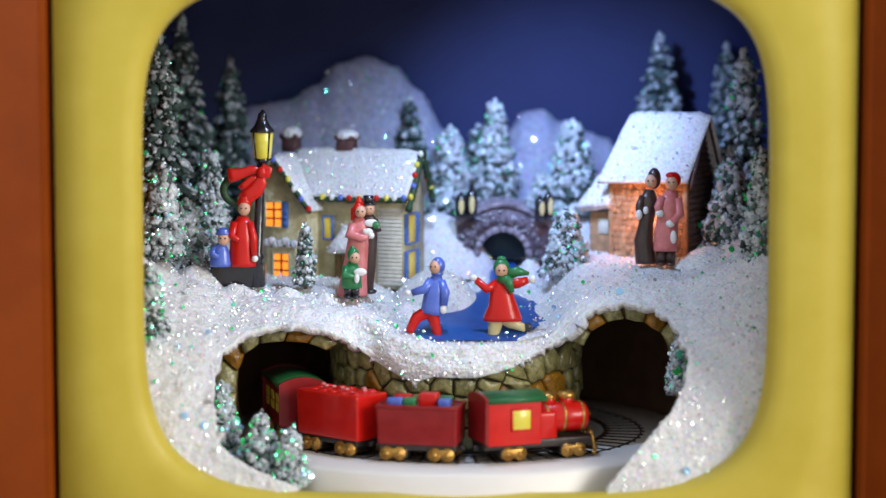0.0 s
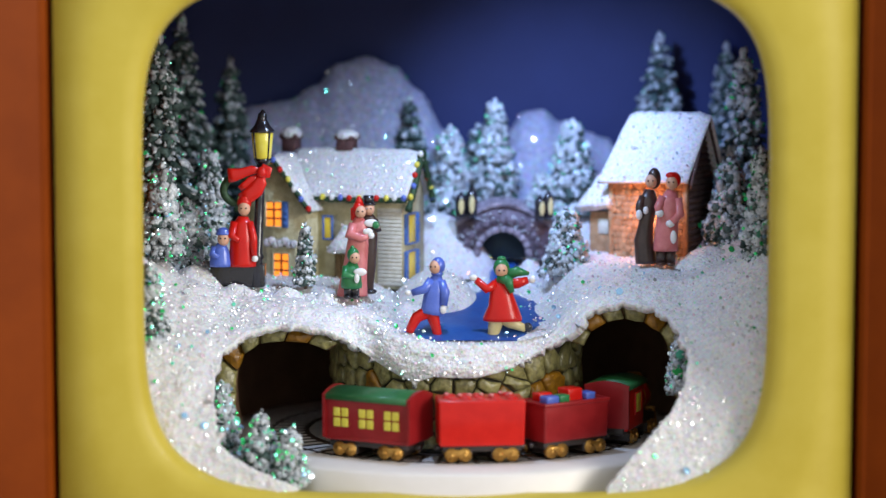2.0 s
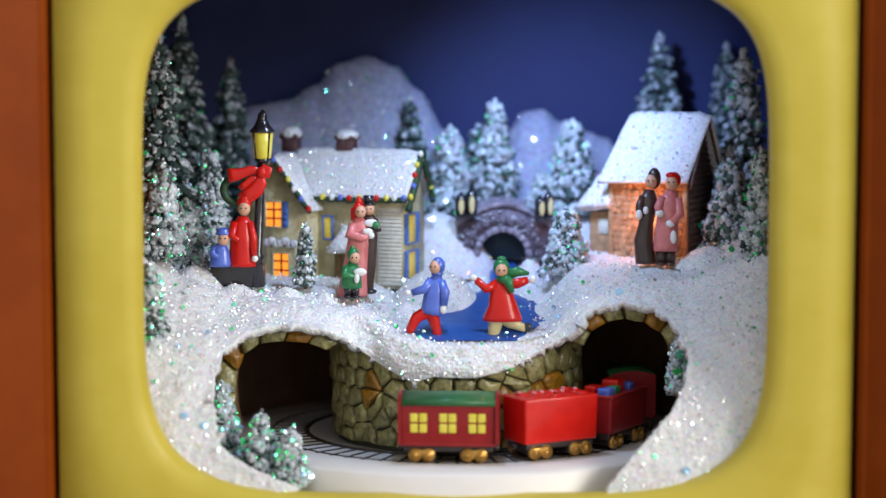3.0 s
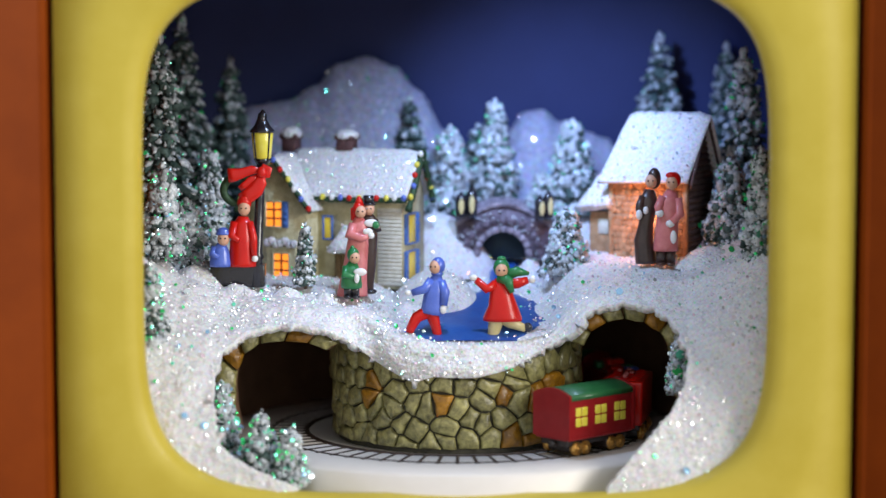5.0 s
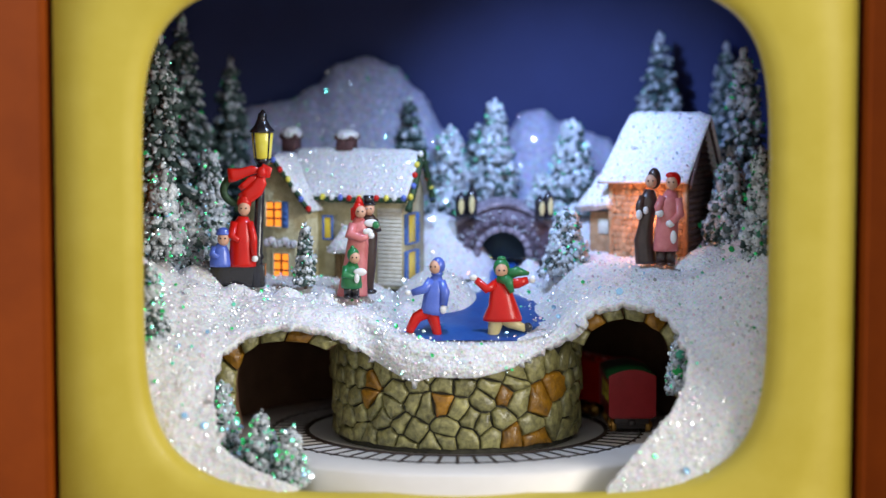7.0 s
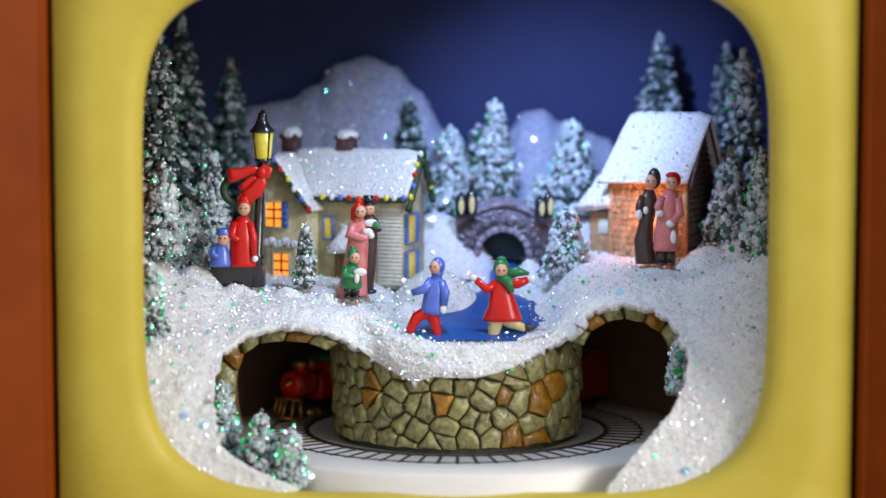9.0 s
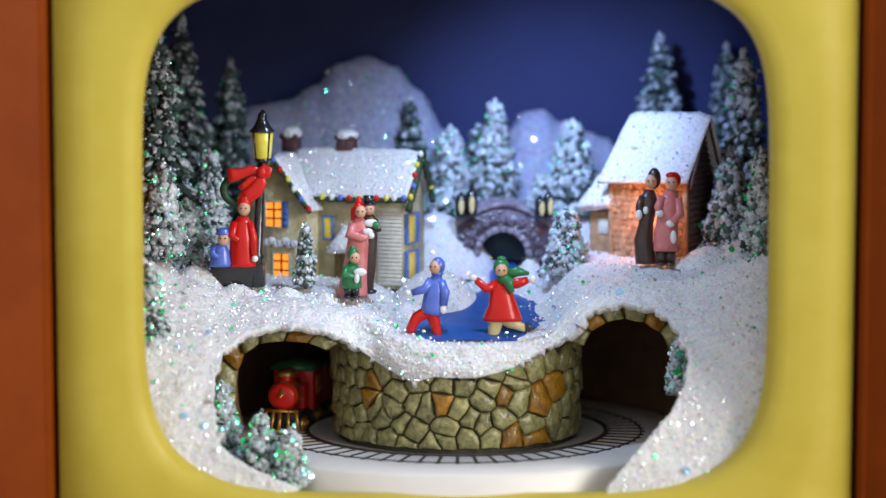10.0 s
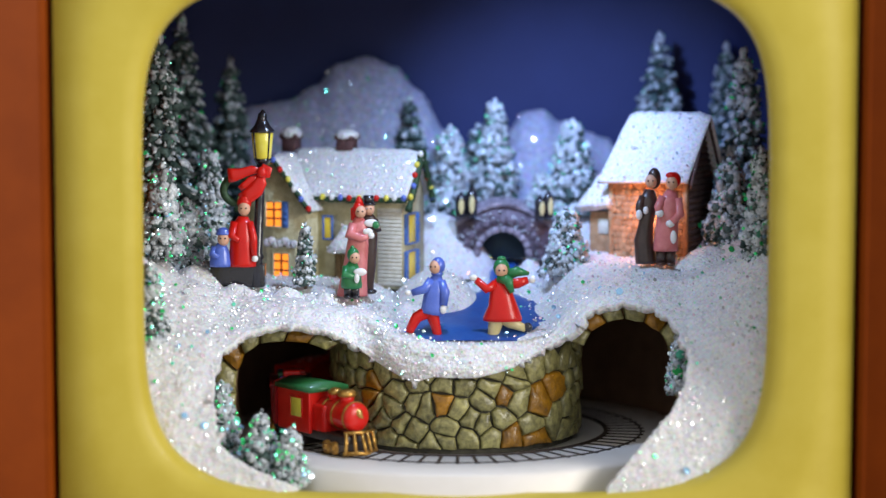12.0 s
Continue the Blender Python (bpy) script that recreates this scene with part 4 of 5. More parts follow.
def cabin():
    bx, by, bz = (70.7, 74.0, 48.8)
    c = tagged(empty("log_cabin", bx, by, bz, -30.0), "log cabin glowing orange with thick snowy roof", "cabin")
    W, Dp, H, rise = 25.0, 17.0, 23.78, 17.2
    bm = bmesh.new()
    gable_block(bm, -W + 6, 0, 0.6, Dp, H, rise)
    part("wall", bm, "log", c)
    n = 13
    rng = random.Random(17)
    for k in range(n):
        z = H * (k + 0.5) / n
        x = -W
        while x < -0.8:
            w = min(-0.4 - x, rng.uniform(0.7, 2.4))
            d = rng.uniform(-0.35, 0.25)
            bm = bmesh.new()
            box(bm, x, x + w - 0.05, -0.1 + d, 1.2, z - H / n * rng.uniform(0.42, 0.6), z + H / n * rng.uniform(0.42, 0.6), 0.16, 1)
            part("shingle", bm, "log", c)
            x += w
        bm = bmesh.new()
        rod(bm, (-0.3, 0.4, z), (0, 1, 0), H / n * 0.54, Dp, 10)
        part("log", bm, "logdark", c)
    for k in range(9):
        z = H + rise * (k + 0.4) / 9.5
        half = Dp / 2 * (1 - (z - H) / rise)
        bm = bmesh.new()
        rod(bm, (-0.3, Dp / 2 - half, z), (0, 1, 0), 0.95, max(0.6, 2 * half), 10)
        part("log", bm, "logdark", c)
    for x in (-0.6, -W + 0.5):
        bm = bmesh.new()
        box(bm, x - 0.7, x + 0.7, -0.6, 1.0, -1, H, 0.25, 1)
        part("corner_post", bm, "log", c)
    ov = 3.0
    snow_roof("roof", c, [(-W + 2.5, Dp / 2, H + rise + 0.6), (3.6, Dp / 2, H + rise + 0.6)], [(-W - 2.6, -ov, H - 2.0), (1.2, -ov, H - 1.2)], [(-W + 2.5, Dp + ov, H - 1.5), (3.6, Dp + ov, H - 1.5)], 1.7)
    bm = bmesh.new()
    slab(bm, [(2.0, -ov, H - 2.8), (2.0, Dp / 2, H + rise - 0.4), (2.0, Dp / 2, H + rise + 0.9), (2.0, -ov, H - 1.3)], 0.7)
    slab(bm, [(2.0, Dp / 2, H + rise - 0.4), (2.0, Dp + ov, H - 2.8), (2.0, Dp + ov, H - 1.3), (2.0, Dp / 2, H + rise + 0.9)], 0.7)
    part("barge_board", bm, "logdark", c, "dark brown barge boards")
    # lean-to on the far end
    bm = bmesh.new()
    box(bm, -W - 7.5, -W, 2.0, Dp, -1, 13.0, 0.3, 1)
    lean = part("lean_to", bm, "log", c, "low side room of pale logs")
    bm = bmesh.new()
    box(bm, -W - 4.6, -W - 1.2, 1.6, 2.2, 6.4, 10.8, 0.2, 1)
    part("window", bm, "siding", lean)
    bm = bmesh.new()
    slab(bm, [(-W - 10.5, -0.6, 13.2), (-W + 1.0, -0.6, 14.2), (-W + 1.0, 11, 29.0), (-W - 3.8, 11, 27.5)], 1.8)
    bmesh.ops.subdivide_edges(bm, edges=bm.edges[:], cuts=6, use_grid_fill=True)
    for v in bm.verts:
        v.co += Vector((0, -0.5, 1)) * noise.noise(v.co * 0.4) * 0.9
    part("lean_to_roof", bm, "snow", c, "snow covered lean-to roof")
    return c


cabin()
# unseen lamp added outside the wall, imitating its glow from within
bulb("cabin_glow_fill", *(57.2, 73.8, 62.6), 0.006, (1.0, 0.30, 0.06), 2.0)


# ---- bridge ----
def bridge():
    bx, by, bz = (18.0, 100.0, 47.4)
    k = 0.17
    b = tagged(empty("stone_bridge", bx, by, bz), "small humped plum brown stone bridge with frosted edges", "bridge")
    n = 24
    top, arch = [], []
    for i in range(n + 1):
        u = -1 + 2 * i / n
        top.append((u * 82 * k, (62 + 36 * math.cos(u * math.pi / 2) - 2) * k))
    ai = [(-41 * k * math.cos(math.pi * i / 14), max(-8 * k, 44 * k * math.sin(math.pi * i / 14))) for i in range(15)]
    bm = bmesh.new()
    outline = top + [(82 * k, -6 * k)] + [(x, z) for x, z in ai[::-1]] + [(-82 * k, -6 * k)]
    extrude(bm, outline, 0.0, 19.0)
    part("spandrel", bm, "bridge", b)
    # added panel closing the arch, its dark colour replacing the shade within
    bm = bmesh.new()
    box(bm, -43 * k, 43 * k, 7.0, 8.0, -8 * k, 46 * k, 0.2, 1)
    part("hollow", bm, "hollow", b, "dark panel painted as the shade under the arch")
    # two rings of stones and a parapet course
    rng = random.Random(8)
    for rad, th, lift, m, cnt in ((42, 11, 0.7, "bridge_lip", 11), (60, 14, 1.1, "bridge", 13)):
        for i in range(cnt):
            t0, t1 = math.pi * i / cnt, math.pi * (i + 1) / cnt
            poly = []
            for r, t in ((rad, t0), (rad, t1), (rad + th, t1), (rad + th, t0)):
                poly.append((-r * k * math.cos(t) * 1.0, r * k * math.sin(t) * (1.04 if rad < 50 else 0.98)))
            bm = stone_mesh(poly, lambda x, z, d: (x, -d * lift, z), rng, 0.12, 0.8)
            part("stone", bm, m, b)
    for i in range(n):
        (x0, z0), (x1, z1) = top[i], top[i + 1]
        bm = bmesh.new()
        extrude(bm, [(x0 + 0.06, z0 - 1.2), (x1 - 0.06, z1 - 1.2), (x1 - 0.06, z1 + 0.35 + rng.uniform(-.1, .1)), (x0 + 0.06, z0 + 0.35)], -0.9, 2.2)
        bmesh.ops.bevel(bm, geom=bm.edges[:], offset=0.15, segments=1, affect="EDGES")
        part("coping_stone", bm, "bridge_lip", b)
        bm = bmesh.new()
        extrude(bm, [(x0 + 0.06, z0 - 1.4), (x1 - 0.06, z1 - 1.4), (x1 - 0.06, z1 + 1.0), (x0 + 0.06, z0 + 1.0)], 9.8, 12.6)
        part("coping_stone", bm, "bridge_lip", b)
    # pale frost on the face
    bm = bmesh.new()
    for i in range(60):
        a = rng.uniform(0.1, 3.04)
        r = rng.uniform(58, 90) * k
        z = r * math.sin(a) * 0.9
        if z < 60 * k + 30 * k * math.sin(a):
            ball(bm, (-r * math.cos(a), -0.4, z), 0.5, 0.5, 0.25, seg=6)
    part("frost", bm, "frost", b, "specks of frost on the stone")
    return b


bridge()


def bridge_lantern(x, y, z, turn, k):
    """A black twin-paned lantern on the bridge pier."""
    ln = tagged(empty("lantern", x, y, z, turn), "black lantern with pale yellow panes on the bridge", "lantern", "bridge lanterns")
    bm = bmesh.new()
    for s, h, dy in ((-9, 46, 0), (9, 54, 6)):
        prof = [(0.0, 8), (0.1, 9.5), (0.55, 10.5), (0.72, 11), (0.82, 9), (0.93, 4.5), (1.0, 1.5)]
        tube(bm, [(s * k, dy * k, q * h * k - 0.3) for q, _ in prof], [r * k for _, r in prof], 10)
    part("body", bm, "black", ln)
    for s, h, dy in ((-9, 46, 0), (9, 54, 6)):
        bm = bmesh.new()
        ball(bm, (s * k + 0.3, dy * k - 9.6 * k, 0.42 * h * k), 5.2 * k, 1.6 * k, 0.31 * h * k)
        part("pane", bm, "cream", ln)
    return ln


bridge_lantern(*(6.9, 97.0, 59.7), -8, 0.17)
bridge_lantern(*(30.4, 97.0, 59.2), 12, 0.16)


# ---- street lamp and figurines; each figurine is one mesh with painted areas ----
def street_lamp():
    x, y, z = (-52.4, 56.0, 44.5)
    k = 0.16
    lamp = tagged(empty("street_lamp", x, y, z), "black street lamp with yellow panes and a red bow", "street lamp")
    bm = bmesh.new()
    tube(bm, [(0, 0, -8 * k), (0, 0, 40 * k), (0, 0, 46 * k), (1 * k, 0, 52 * k), (6 * k, 0, 150 * k), (9 * k, 0, 214 * k)], [13 * k, 10 * k, 13 * k, 9 * k, 8 * k, 8 * k], 14)
    part("post", bm, "black", lamp)
    bm = bmesh.new()
    box(bm, -82 * k, 14 * k, -10 * k, 30 * k, -8 * k, 32 * k, 3 * k, 2)
    part("plinth", bm, "black", lamp, "black plinth under the carol singers")
    cx = 11 * k
    bm = bmesh.new()
    tube(bm, [(cx - 1 * k, 0, 206 * k), (cx, 0, 214 * k), (cx, 0, 218 * k)], [9 * k, 15 * k, 15 * k], 6)
    for a in range(4):
        t = math.pi / 2 * a + math.pi / 4
        tube(bm, [(cx + 14 * k * math.cos(t), 14 * k * math.sin(t), 216 * k), (cx + 20 * k * math.cos(t), 20 * k * math.sin(t), 268 * k)], [1.6 * k, 1.8 * k], 6)
    part("cage", bm, "black", lamp)
    bm = bmesh.new()
    tube(bm, [(cx, 0, 217 * k), (cx, 0, 220 * k), (cx, 0, 262 * k), (cx, 0, 266 * k)], [13 * k, 15.5 * k, 19.5 * k, 17 * k], 10)
    part("pane", bm, "gold_pane", lamp, "bright yellow lantern panes")
    bm = bmesh.new()
    tube(bm, [(cx, 0, 264 * k), (cx, 0, 267 * k), (cx, 0, 276 * k), (cx, 0, 288 * k), (cx + k, 0, 296 * k), (cx + k, 0, 299 * k), (cx + k, 0, 304 * k)], [22 * k, 22 * k, 14 * k, 8.5 * k, 8 * k, 5 * k, 1.5 * k], 14)
    part("roof", bm, "black", lamp, "black pointed lantern roof")
    bm = bmesh.new()
    f = -14 * k
    # two loops, two tails and the knot, as flat ribbon
    for path, wide in (([(10, 196), (-6, 199), (-24, 193), (-38, 190), (-48, 189)], [5, 8, 9, 12, 13]), ([(10, 192), (8, 178), (0, 164), (-12, 154), (-26, 147)], [6, 12, 14, 13, 11]),
                       ([(8, 194), (16, 204), (22, 200), (20, 190), (10, 188)], [4, 7, 8, 7, 4]), ([(6, 188), (-8, 182), (-20, 172), (-28, 166)], [4, 6, 6, 5])):
        tube(bm, [(x * k, f * 1.1, z * k) for x, z in path], [w * k for w in wide], 12, flat=0.35)
    ball(bm, (11 * k, f * 1.3, 195 * k), 9 * k, 7 * k, 10 * k)
    part("bow", bm, "red", lamp, "shiny red ribbon bow")
    bm = bmesh.new()
    ring = [(-30 * k + 27 * k * math.cos(t), f * 0.3, 163 * k + 24 * k * math.sin(t)) for t in np.linspace(0, 6.283, 26)]
    tube(bm, ring, [7 * k] * 26, 8)
    part("wreath", bm, "garland", lamp, "dark green wreath")
    return lamp


street_lamp()


def figurine(x, y, z, k, shapes, materials, label):
    """shapes: ('t', points, radii, paint, flat) limbs and ('b', centre, radii, paint) lumps, in units of k millimetres."""
    bm = bmesh.new()
    for s in shapes:
        if s[0] == "t":
            tube(bm, [Vector(p) * k for p in s[1]], [r * k for r in s[2]], 16, s[3], s[4] if len(s) > 4 else 0.85)
        else:
            r = s[2] if isinstance(s[2], tuple) else (s[2],) * 3
            ball(bm, Vector(s[1]) * k, *[q * k for q in r], mi=s[3])
    ob = part("figurine", bm, materials)
    ob.matrix_basis = pose(x * MM, y * MM, z * MM)
    return tagged(ob, label, "figurine", "village figurines")


def face(x, y, z, r, paint=1, dark=2, turn=0.0):
    """A head with two eyes; turn shifts the eyes sideways."""
    return [("b", (x, y, z), (r, r * 0.95, r * 1.15), paint), ("b", (x - r * 0.38 + turn * r, y - r * 0.88, z + r * 0.12), r * 0.15, dark), ("b", (x + r * 0.38 + turn * r, y - r * 0.88, z + r * 0.12), r * 0.15, dark)]


K = 0.16
figurine(*(-56.3, 54.0, 49.5), K, [
    ("t", [(0, 0, -2), (0, 0, 4), (-1, 0, 40), (1, 0, 72), (2, 0, 86)], [24, 24, 21, 17, 9], 0, 0.7),
    ("t", [(12, -4, 76), (20, -8, 50), (22, -14, 18)], [8, 7, 5], 0), ("t", [(-12, -4, 76), (-18, -10, 52), (-4, -17, 46)], [8, 7, 5], 0),
    ("b", (23, -14, 13), 6, 3), ("b", (4, 2, 110), (13, 12, 13), 0), ("b", (4, 1, 117), (10, 10, 8), 0), *face(4, -4, 100, 11)],
    ["red", "skin", "black", "white"], "carol singer figurine in a long red robe and cap")
figurine(*(-62.4, 53.0, 49.6), K, [
    ("t", [(0, 0, -2), (0, 0, 3), (0, 0, 26), (3, 0, 38)], [19, 19, 16, 8], 0, 0.75), ("t", [(-10, -3, 32), (-13, -9, 20), (-2, -14, 16)], [6, 6, 4], 0),
    *face(6, -3, 47, 11), ("b", (5, 1, 58), (12, 11, 9), 0), ("t", [(5, -1, 54), (5, -1, 58)], [13, 13], 0)],
    ["coatblue", "skin", "black"], "small child figurine in blue coat and blue cap")
K = 0.16
figurine(*(-24.4, 60.0, 40.8), K, [
    ("t", [(-8, 0, -4), (-8, 0, 2), (-4, 0, 40), (2, 0, 90), (4, 0, 122), (4, 0, 136)], [28, 27, 22, 19, 15, 8], 0, 0.6),
    ("t", [(-6, -4, 124), (-12, -10, 106), (8, -14, 100), (22, -16, 104)], [8, 10, 8, 5], 0), ("b", (26, -17, 105), 6, 3), ("b", (20, -17, 112), (9, 3, 6), 3),
    *face(7, -5, 146, 10), ("b", (3, 1, 150), (11, 11, 14), 4), ("t", [(4, 1, 158), (4, 1, 168), (4, 1, 173)], [9, 5, 2], 4), ("t", [(-4, 3, 152), (-6, 3, 130)], [7, 5], 4)],
    ["pink", "skin", "black", "white", "red"], "woman carol singer figurine in pink coat and red hood")
figurine(*(-21.6, 62.0, 41.1), K, [
    ("t", [(0, 0, -3), (0, 0, 4), (2, 0, 50), (2, 0, 100), (2, 0, 132), (2, 0, 140)], [9, 11, 14, 17, 14, 8], 0, 0.6),
    ("b", (6, -4, 1), (12, 10, 5), 2), ("t", [(14, -3, 128), (20, -10, 112), (10, -16, 118)], [6, 6, 5], 0), ("b", (8, -18, 124), (13, 3, 7), 3), ("b", (16, -19, 121), (7, 3, 7), 4),
    *face(4, -4, 148, 10), ("t", [(3, 0, 155), (3, 0, 158)], [13, 13], 2, 1.0), ("t", [(3, 0, 157), (3, 0, 172)], [9, 9.5], 2, 1.0)],
    ["brownc", "skin", "black", "white", "green"], "man carol singer figurine in brown coat and top hat")
K = 0.16
figurine(*(-25.8, 56.0, 40.6), K, [
    ("t", [(-6, 0, -2), (-6, 0, 20)], [7, 8], 2), ("t", [(7, 0, -2), (6, 0, 20)], [7, 8], 2), ("b", (-6, -4, -1), (8, 10, 4), 2), ("b", (8, -4, -1), (8, 10, 4), 2),
    ("t", [(0, 0, 14), (0, 0, 20), (0, 0, 44), (3, 0, 60)], [18, 19, 16, 8], 0, 0.75), ("t", [(-9, -4, 52), (-12, -10, 38), (6, -16, 36)], [7, 7, 5], 0),
    ("b", (16, -15, 44), (12, 4, 7), 3), ("b", (10, -16, 33), (5, 4, 9), 3), *face(6, -4, 68, 9.5), ("b", (3, 1, 73), (11, 11, 13), 0), ("b", (2, 1, 85), (4, 4, 5), 0)],
    ["green", "skin", "black", "white"], "child figurine in green coat reading a white song sheet")
K = 0.16
figurine(*(-3.8, 46.0, 29.4), K, [
    ("t", [(15, 0, -4), (16, 0, 4), (10, 0, 28), (4, 0, 48), (4, 0, 56)], [6, 7, 9, 12, 12], 4), ("t", [(-34, 0, 14), (-32, -1, 22), (-22, -2, 40), (-8, -1, 47), (2, 0, 54)], [7, 8, 10, 11, 12], 4),
    ("t", [(5, 0, 46), (6, 0, 52), (8, 0, 78), (12, 0, 100), (13, 0, 114)], [21, 21, 18, 15, 8], 0, 0.75),
    ("t", [(4, -4, 106), (-8, -8, 90), (-30, -12, 84)], [8, 8, 6], 0), ("b", (-37, -12, 84), (6, 5, 5), 3), ("t", [(20, -4, 104), (27, -8, 84), (25, -12, 62)], [8, 9, 6], 0), ("b", (24, -12, 55), (6, 5, 8), 3),
    *face(10, -4, 128, 10.5, turn=-0.35), ("b", (15, 2, 130), (13, 13, 15), 0), ("t", [(14, 1, 120), (12, 0, 112)], [11, 9], 0)],
    ["coatblue", "skin", "black", "white", "red"], "boy skater figurine with blue hooded coat and red trousers")
figurine(*(15.9, 46.0, 29.4), K, [
    ("t", [(-14, 0, -2), (-13, 0, 6), (-8, 0, 30), (-6, 0, 44)], [8, 9, 13, 15], 4), ("t", [(44, 2, 20), (34, 1, 24), (18, 0, 32), (6, 0, 42)], [7, 8, 12, 14], 4),
    ("b", (48, 1, 22), (8, 7, 9), 2), ("b", (-14, -3, -2), (12, 8, 5), 2),
    ("t", [(4, 0, 34), (4, 0, 40), (4, 0, 62), (0, 0, 90), (0, 0, 108)], [34, 34, 25, 18, 9], 0, 0.62),
    ("t", [(-8, -3, 98), (-24, -6, 90), (-42, -8, 106)], [9, 8, 6], 0), ("b", (-47, -8, 110), (7, 5, 6), 3), ("t", [(8, -3, 98), (30, -6, 100), (48, -8, 106)], [9, 9, 6], 0), ("b", (55, -8, 106), (6, 5, 6), 3),
    *face(2, -5, 122, 11), ("b", (2, 2, 126), (14.5, 12, 17), 5), ("b", (2, 2, 142), (8, 7, 5), 5), ("t", [(0, -2, 110), (14, -12, 104), (20, -14, 84)], [11, 9, 4], 5), ("t", [(12, 2, 114), (30, 2, 120), (50, 2, 116)], [10, 9, 3], 5)],
    ["red", "skin", "black", "white", "cream", "green"], "girl skater figurine in red coat and green scarf")
K = 0.16
figurine(*(58.0, 66.0, 49.2), K, [
    ("t", [(0, 0, -3), (0, 0, 4), (-4, 0, 40), (0, 0, 70), (4, 0, 110), (6, 0, 130)], [18, 19, 17, 13, 17, 8], 0, 0.7),
    ("t", [(-6, -4, 118), (-13, -8, 100), (-14, -14, 84)], [7, 7, 5], 0), ("b", (-14, -15, 86), (6, 5, 9), 3), ("b", (-2, -16, 94), (5, 4, 7), 3),
    *face(8, -5, 145, 11, turn=-0.2), ("b", (14, 1, 150), (12, 12, 19), 2)],
    ["brownc", "skin", "brownc", "white"], "woman figurine in dark brown dress with white gloves")
figurine(*(63.5, 64.0, 49.1), K, [
    ("t", [(-8, 0, -3), (-8, 0, 28)], [9, 10], 2), ("t", [(8, 0, -3), (8, 0, 28)], [9, 10], 2), ("b", (-8, -4, -1), (9, 11, 4), 2), ("b", (8, -4, -1), (9, 11, 4), 2),
    ("t", [(0, 0, 22), (0, 0, 28), (2, 0, 70), (6, 0, 110), (10, 0, 130)], [22, 22, 20, 19, 9], 0, 0.7),
    ("t", [(-6, -4, 118), (-15, -9, 100), (-14, -14, 92)], [8, 8, 6], 0), ("b", (-13, -15, 90), (8, 5, 7), 3), ("t", [(20, -4, 116), (24, -9, 88), (8, -16, 74)], [8, 8, 6], 0), ("b", (6, -16, 72), (8, 5, 7), 3), ("b", (12, -16, 48), (6, 4, 12), 3),
    *face(9, -5, 144, 11, turn=-0.2), ("b", (14, 1, 149), (12, 12, 14), 4), ("b", (8, -4, 157), (10, 8, 6), 4)],
    ["pink", "skin", "brownc", "white", "red"], "woman figurine in pink coat with dark red headscarf")


# ---- the train; each vehicle's origin lies on the track and it heads along +x ----
def wheels(parent, xs):
    for x in xs:
        for s in (-1, 1):
            bm = bmesh.new()
            for dx in (-1.75, 1.75):
                rod(bm, (x + dx, s * 5.0 - 0.7, 1.9), (0, 1, 0), 1.85, 1.4, 16)
                rod(bm, (x + dx, s * 5.0 - (1.2 if s < 0 else -0.4), 1.9), (0, 1, 0), 0.8, 0.8, 10)
            box(bm, x - 2.6, x + 2.6, s * 5.3 - 0.5, s * 5.3 + 0.5, 1.6, 3.3, 0.4, 2)
            part("wheel_truck", bm, "brass", parent, "gold painted wheels")


def chassis(parent, x0, x1):
    bm = bmesh.new()
    box(bm, x0, x1, -5.0, 5.0, 2.6, 4.6, 0.4, 2)
    box(bm, x0 - 1.6, x0 + 0.5, -1.0, 1.0, 2.4, 3.8, 0.3, 1)
    box(bm, x1 - 0.5, x1 + 1.6, -1.0, 1.0, 2.4, 3.8, 0.3, 1)
    for k in (-1, 1):
        box(bm, (x0 + x1) / 2 + k * (x1 - x0) * 0.27 - 3.2, (x0 + x1) / 2 + k * (x1 - x0) * 0.27 + 3.2, -5.4, 5.4, 0.6, 3.4, 0.5, 2)
    part("chassis", bm, "underframe", parent, "black underframe with couplings")


def carriage_body(bm, x0, x1, hw, z0, z1, flare=0.0, bevel=0.5):
    fs = box(bm, x0, x1, -hw, hw, z0, z1, bevel, 3)
    for v in {v for f in fs for v in f.verts}:
        t = (v.co.z - z0) / (z1 - z0)
        v.co.y *= 1 + flare * t
        v.co.x += (v.co.x - (x0 + x1) / 2) * flare * 0.5 * t


def arched_roof(bm, x0, x1, hw, z, rise, thick):
    n = 14
    top = [(-hw + 2 * hw * k / n, z + rise * math.cos((-1 + 2 * k / n) * 1.35) ** 0.9) for k in range(n + 1)]
    prof = [(-hw, z - thick)] + top + [(hw, z - thick)]
    a, b = [bm.verts.new((x0, y, q)) for y, q in prof], [bm.verts.new((x1, y, q)) for y, q in prof]
    bm.faces.new(a)
    bm.faces.new(b)
    for i in range(len(prof)):
        j = (i + 1) % len(prof)
        bm.faces.new((a[i], a[j], b[j], b[i]))


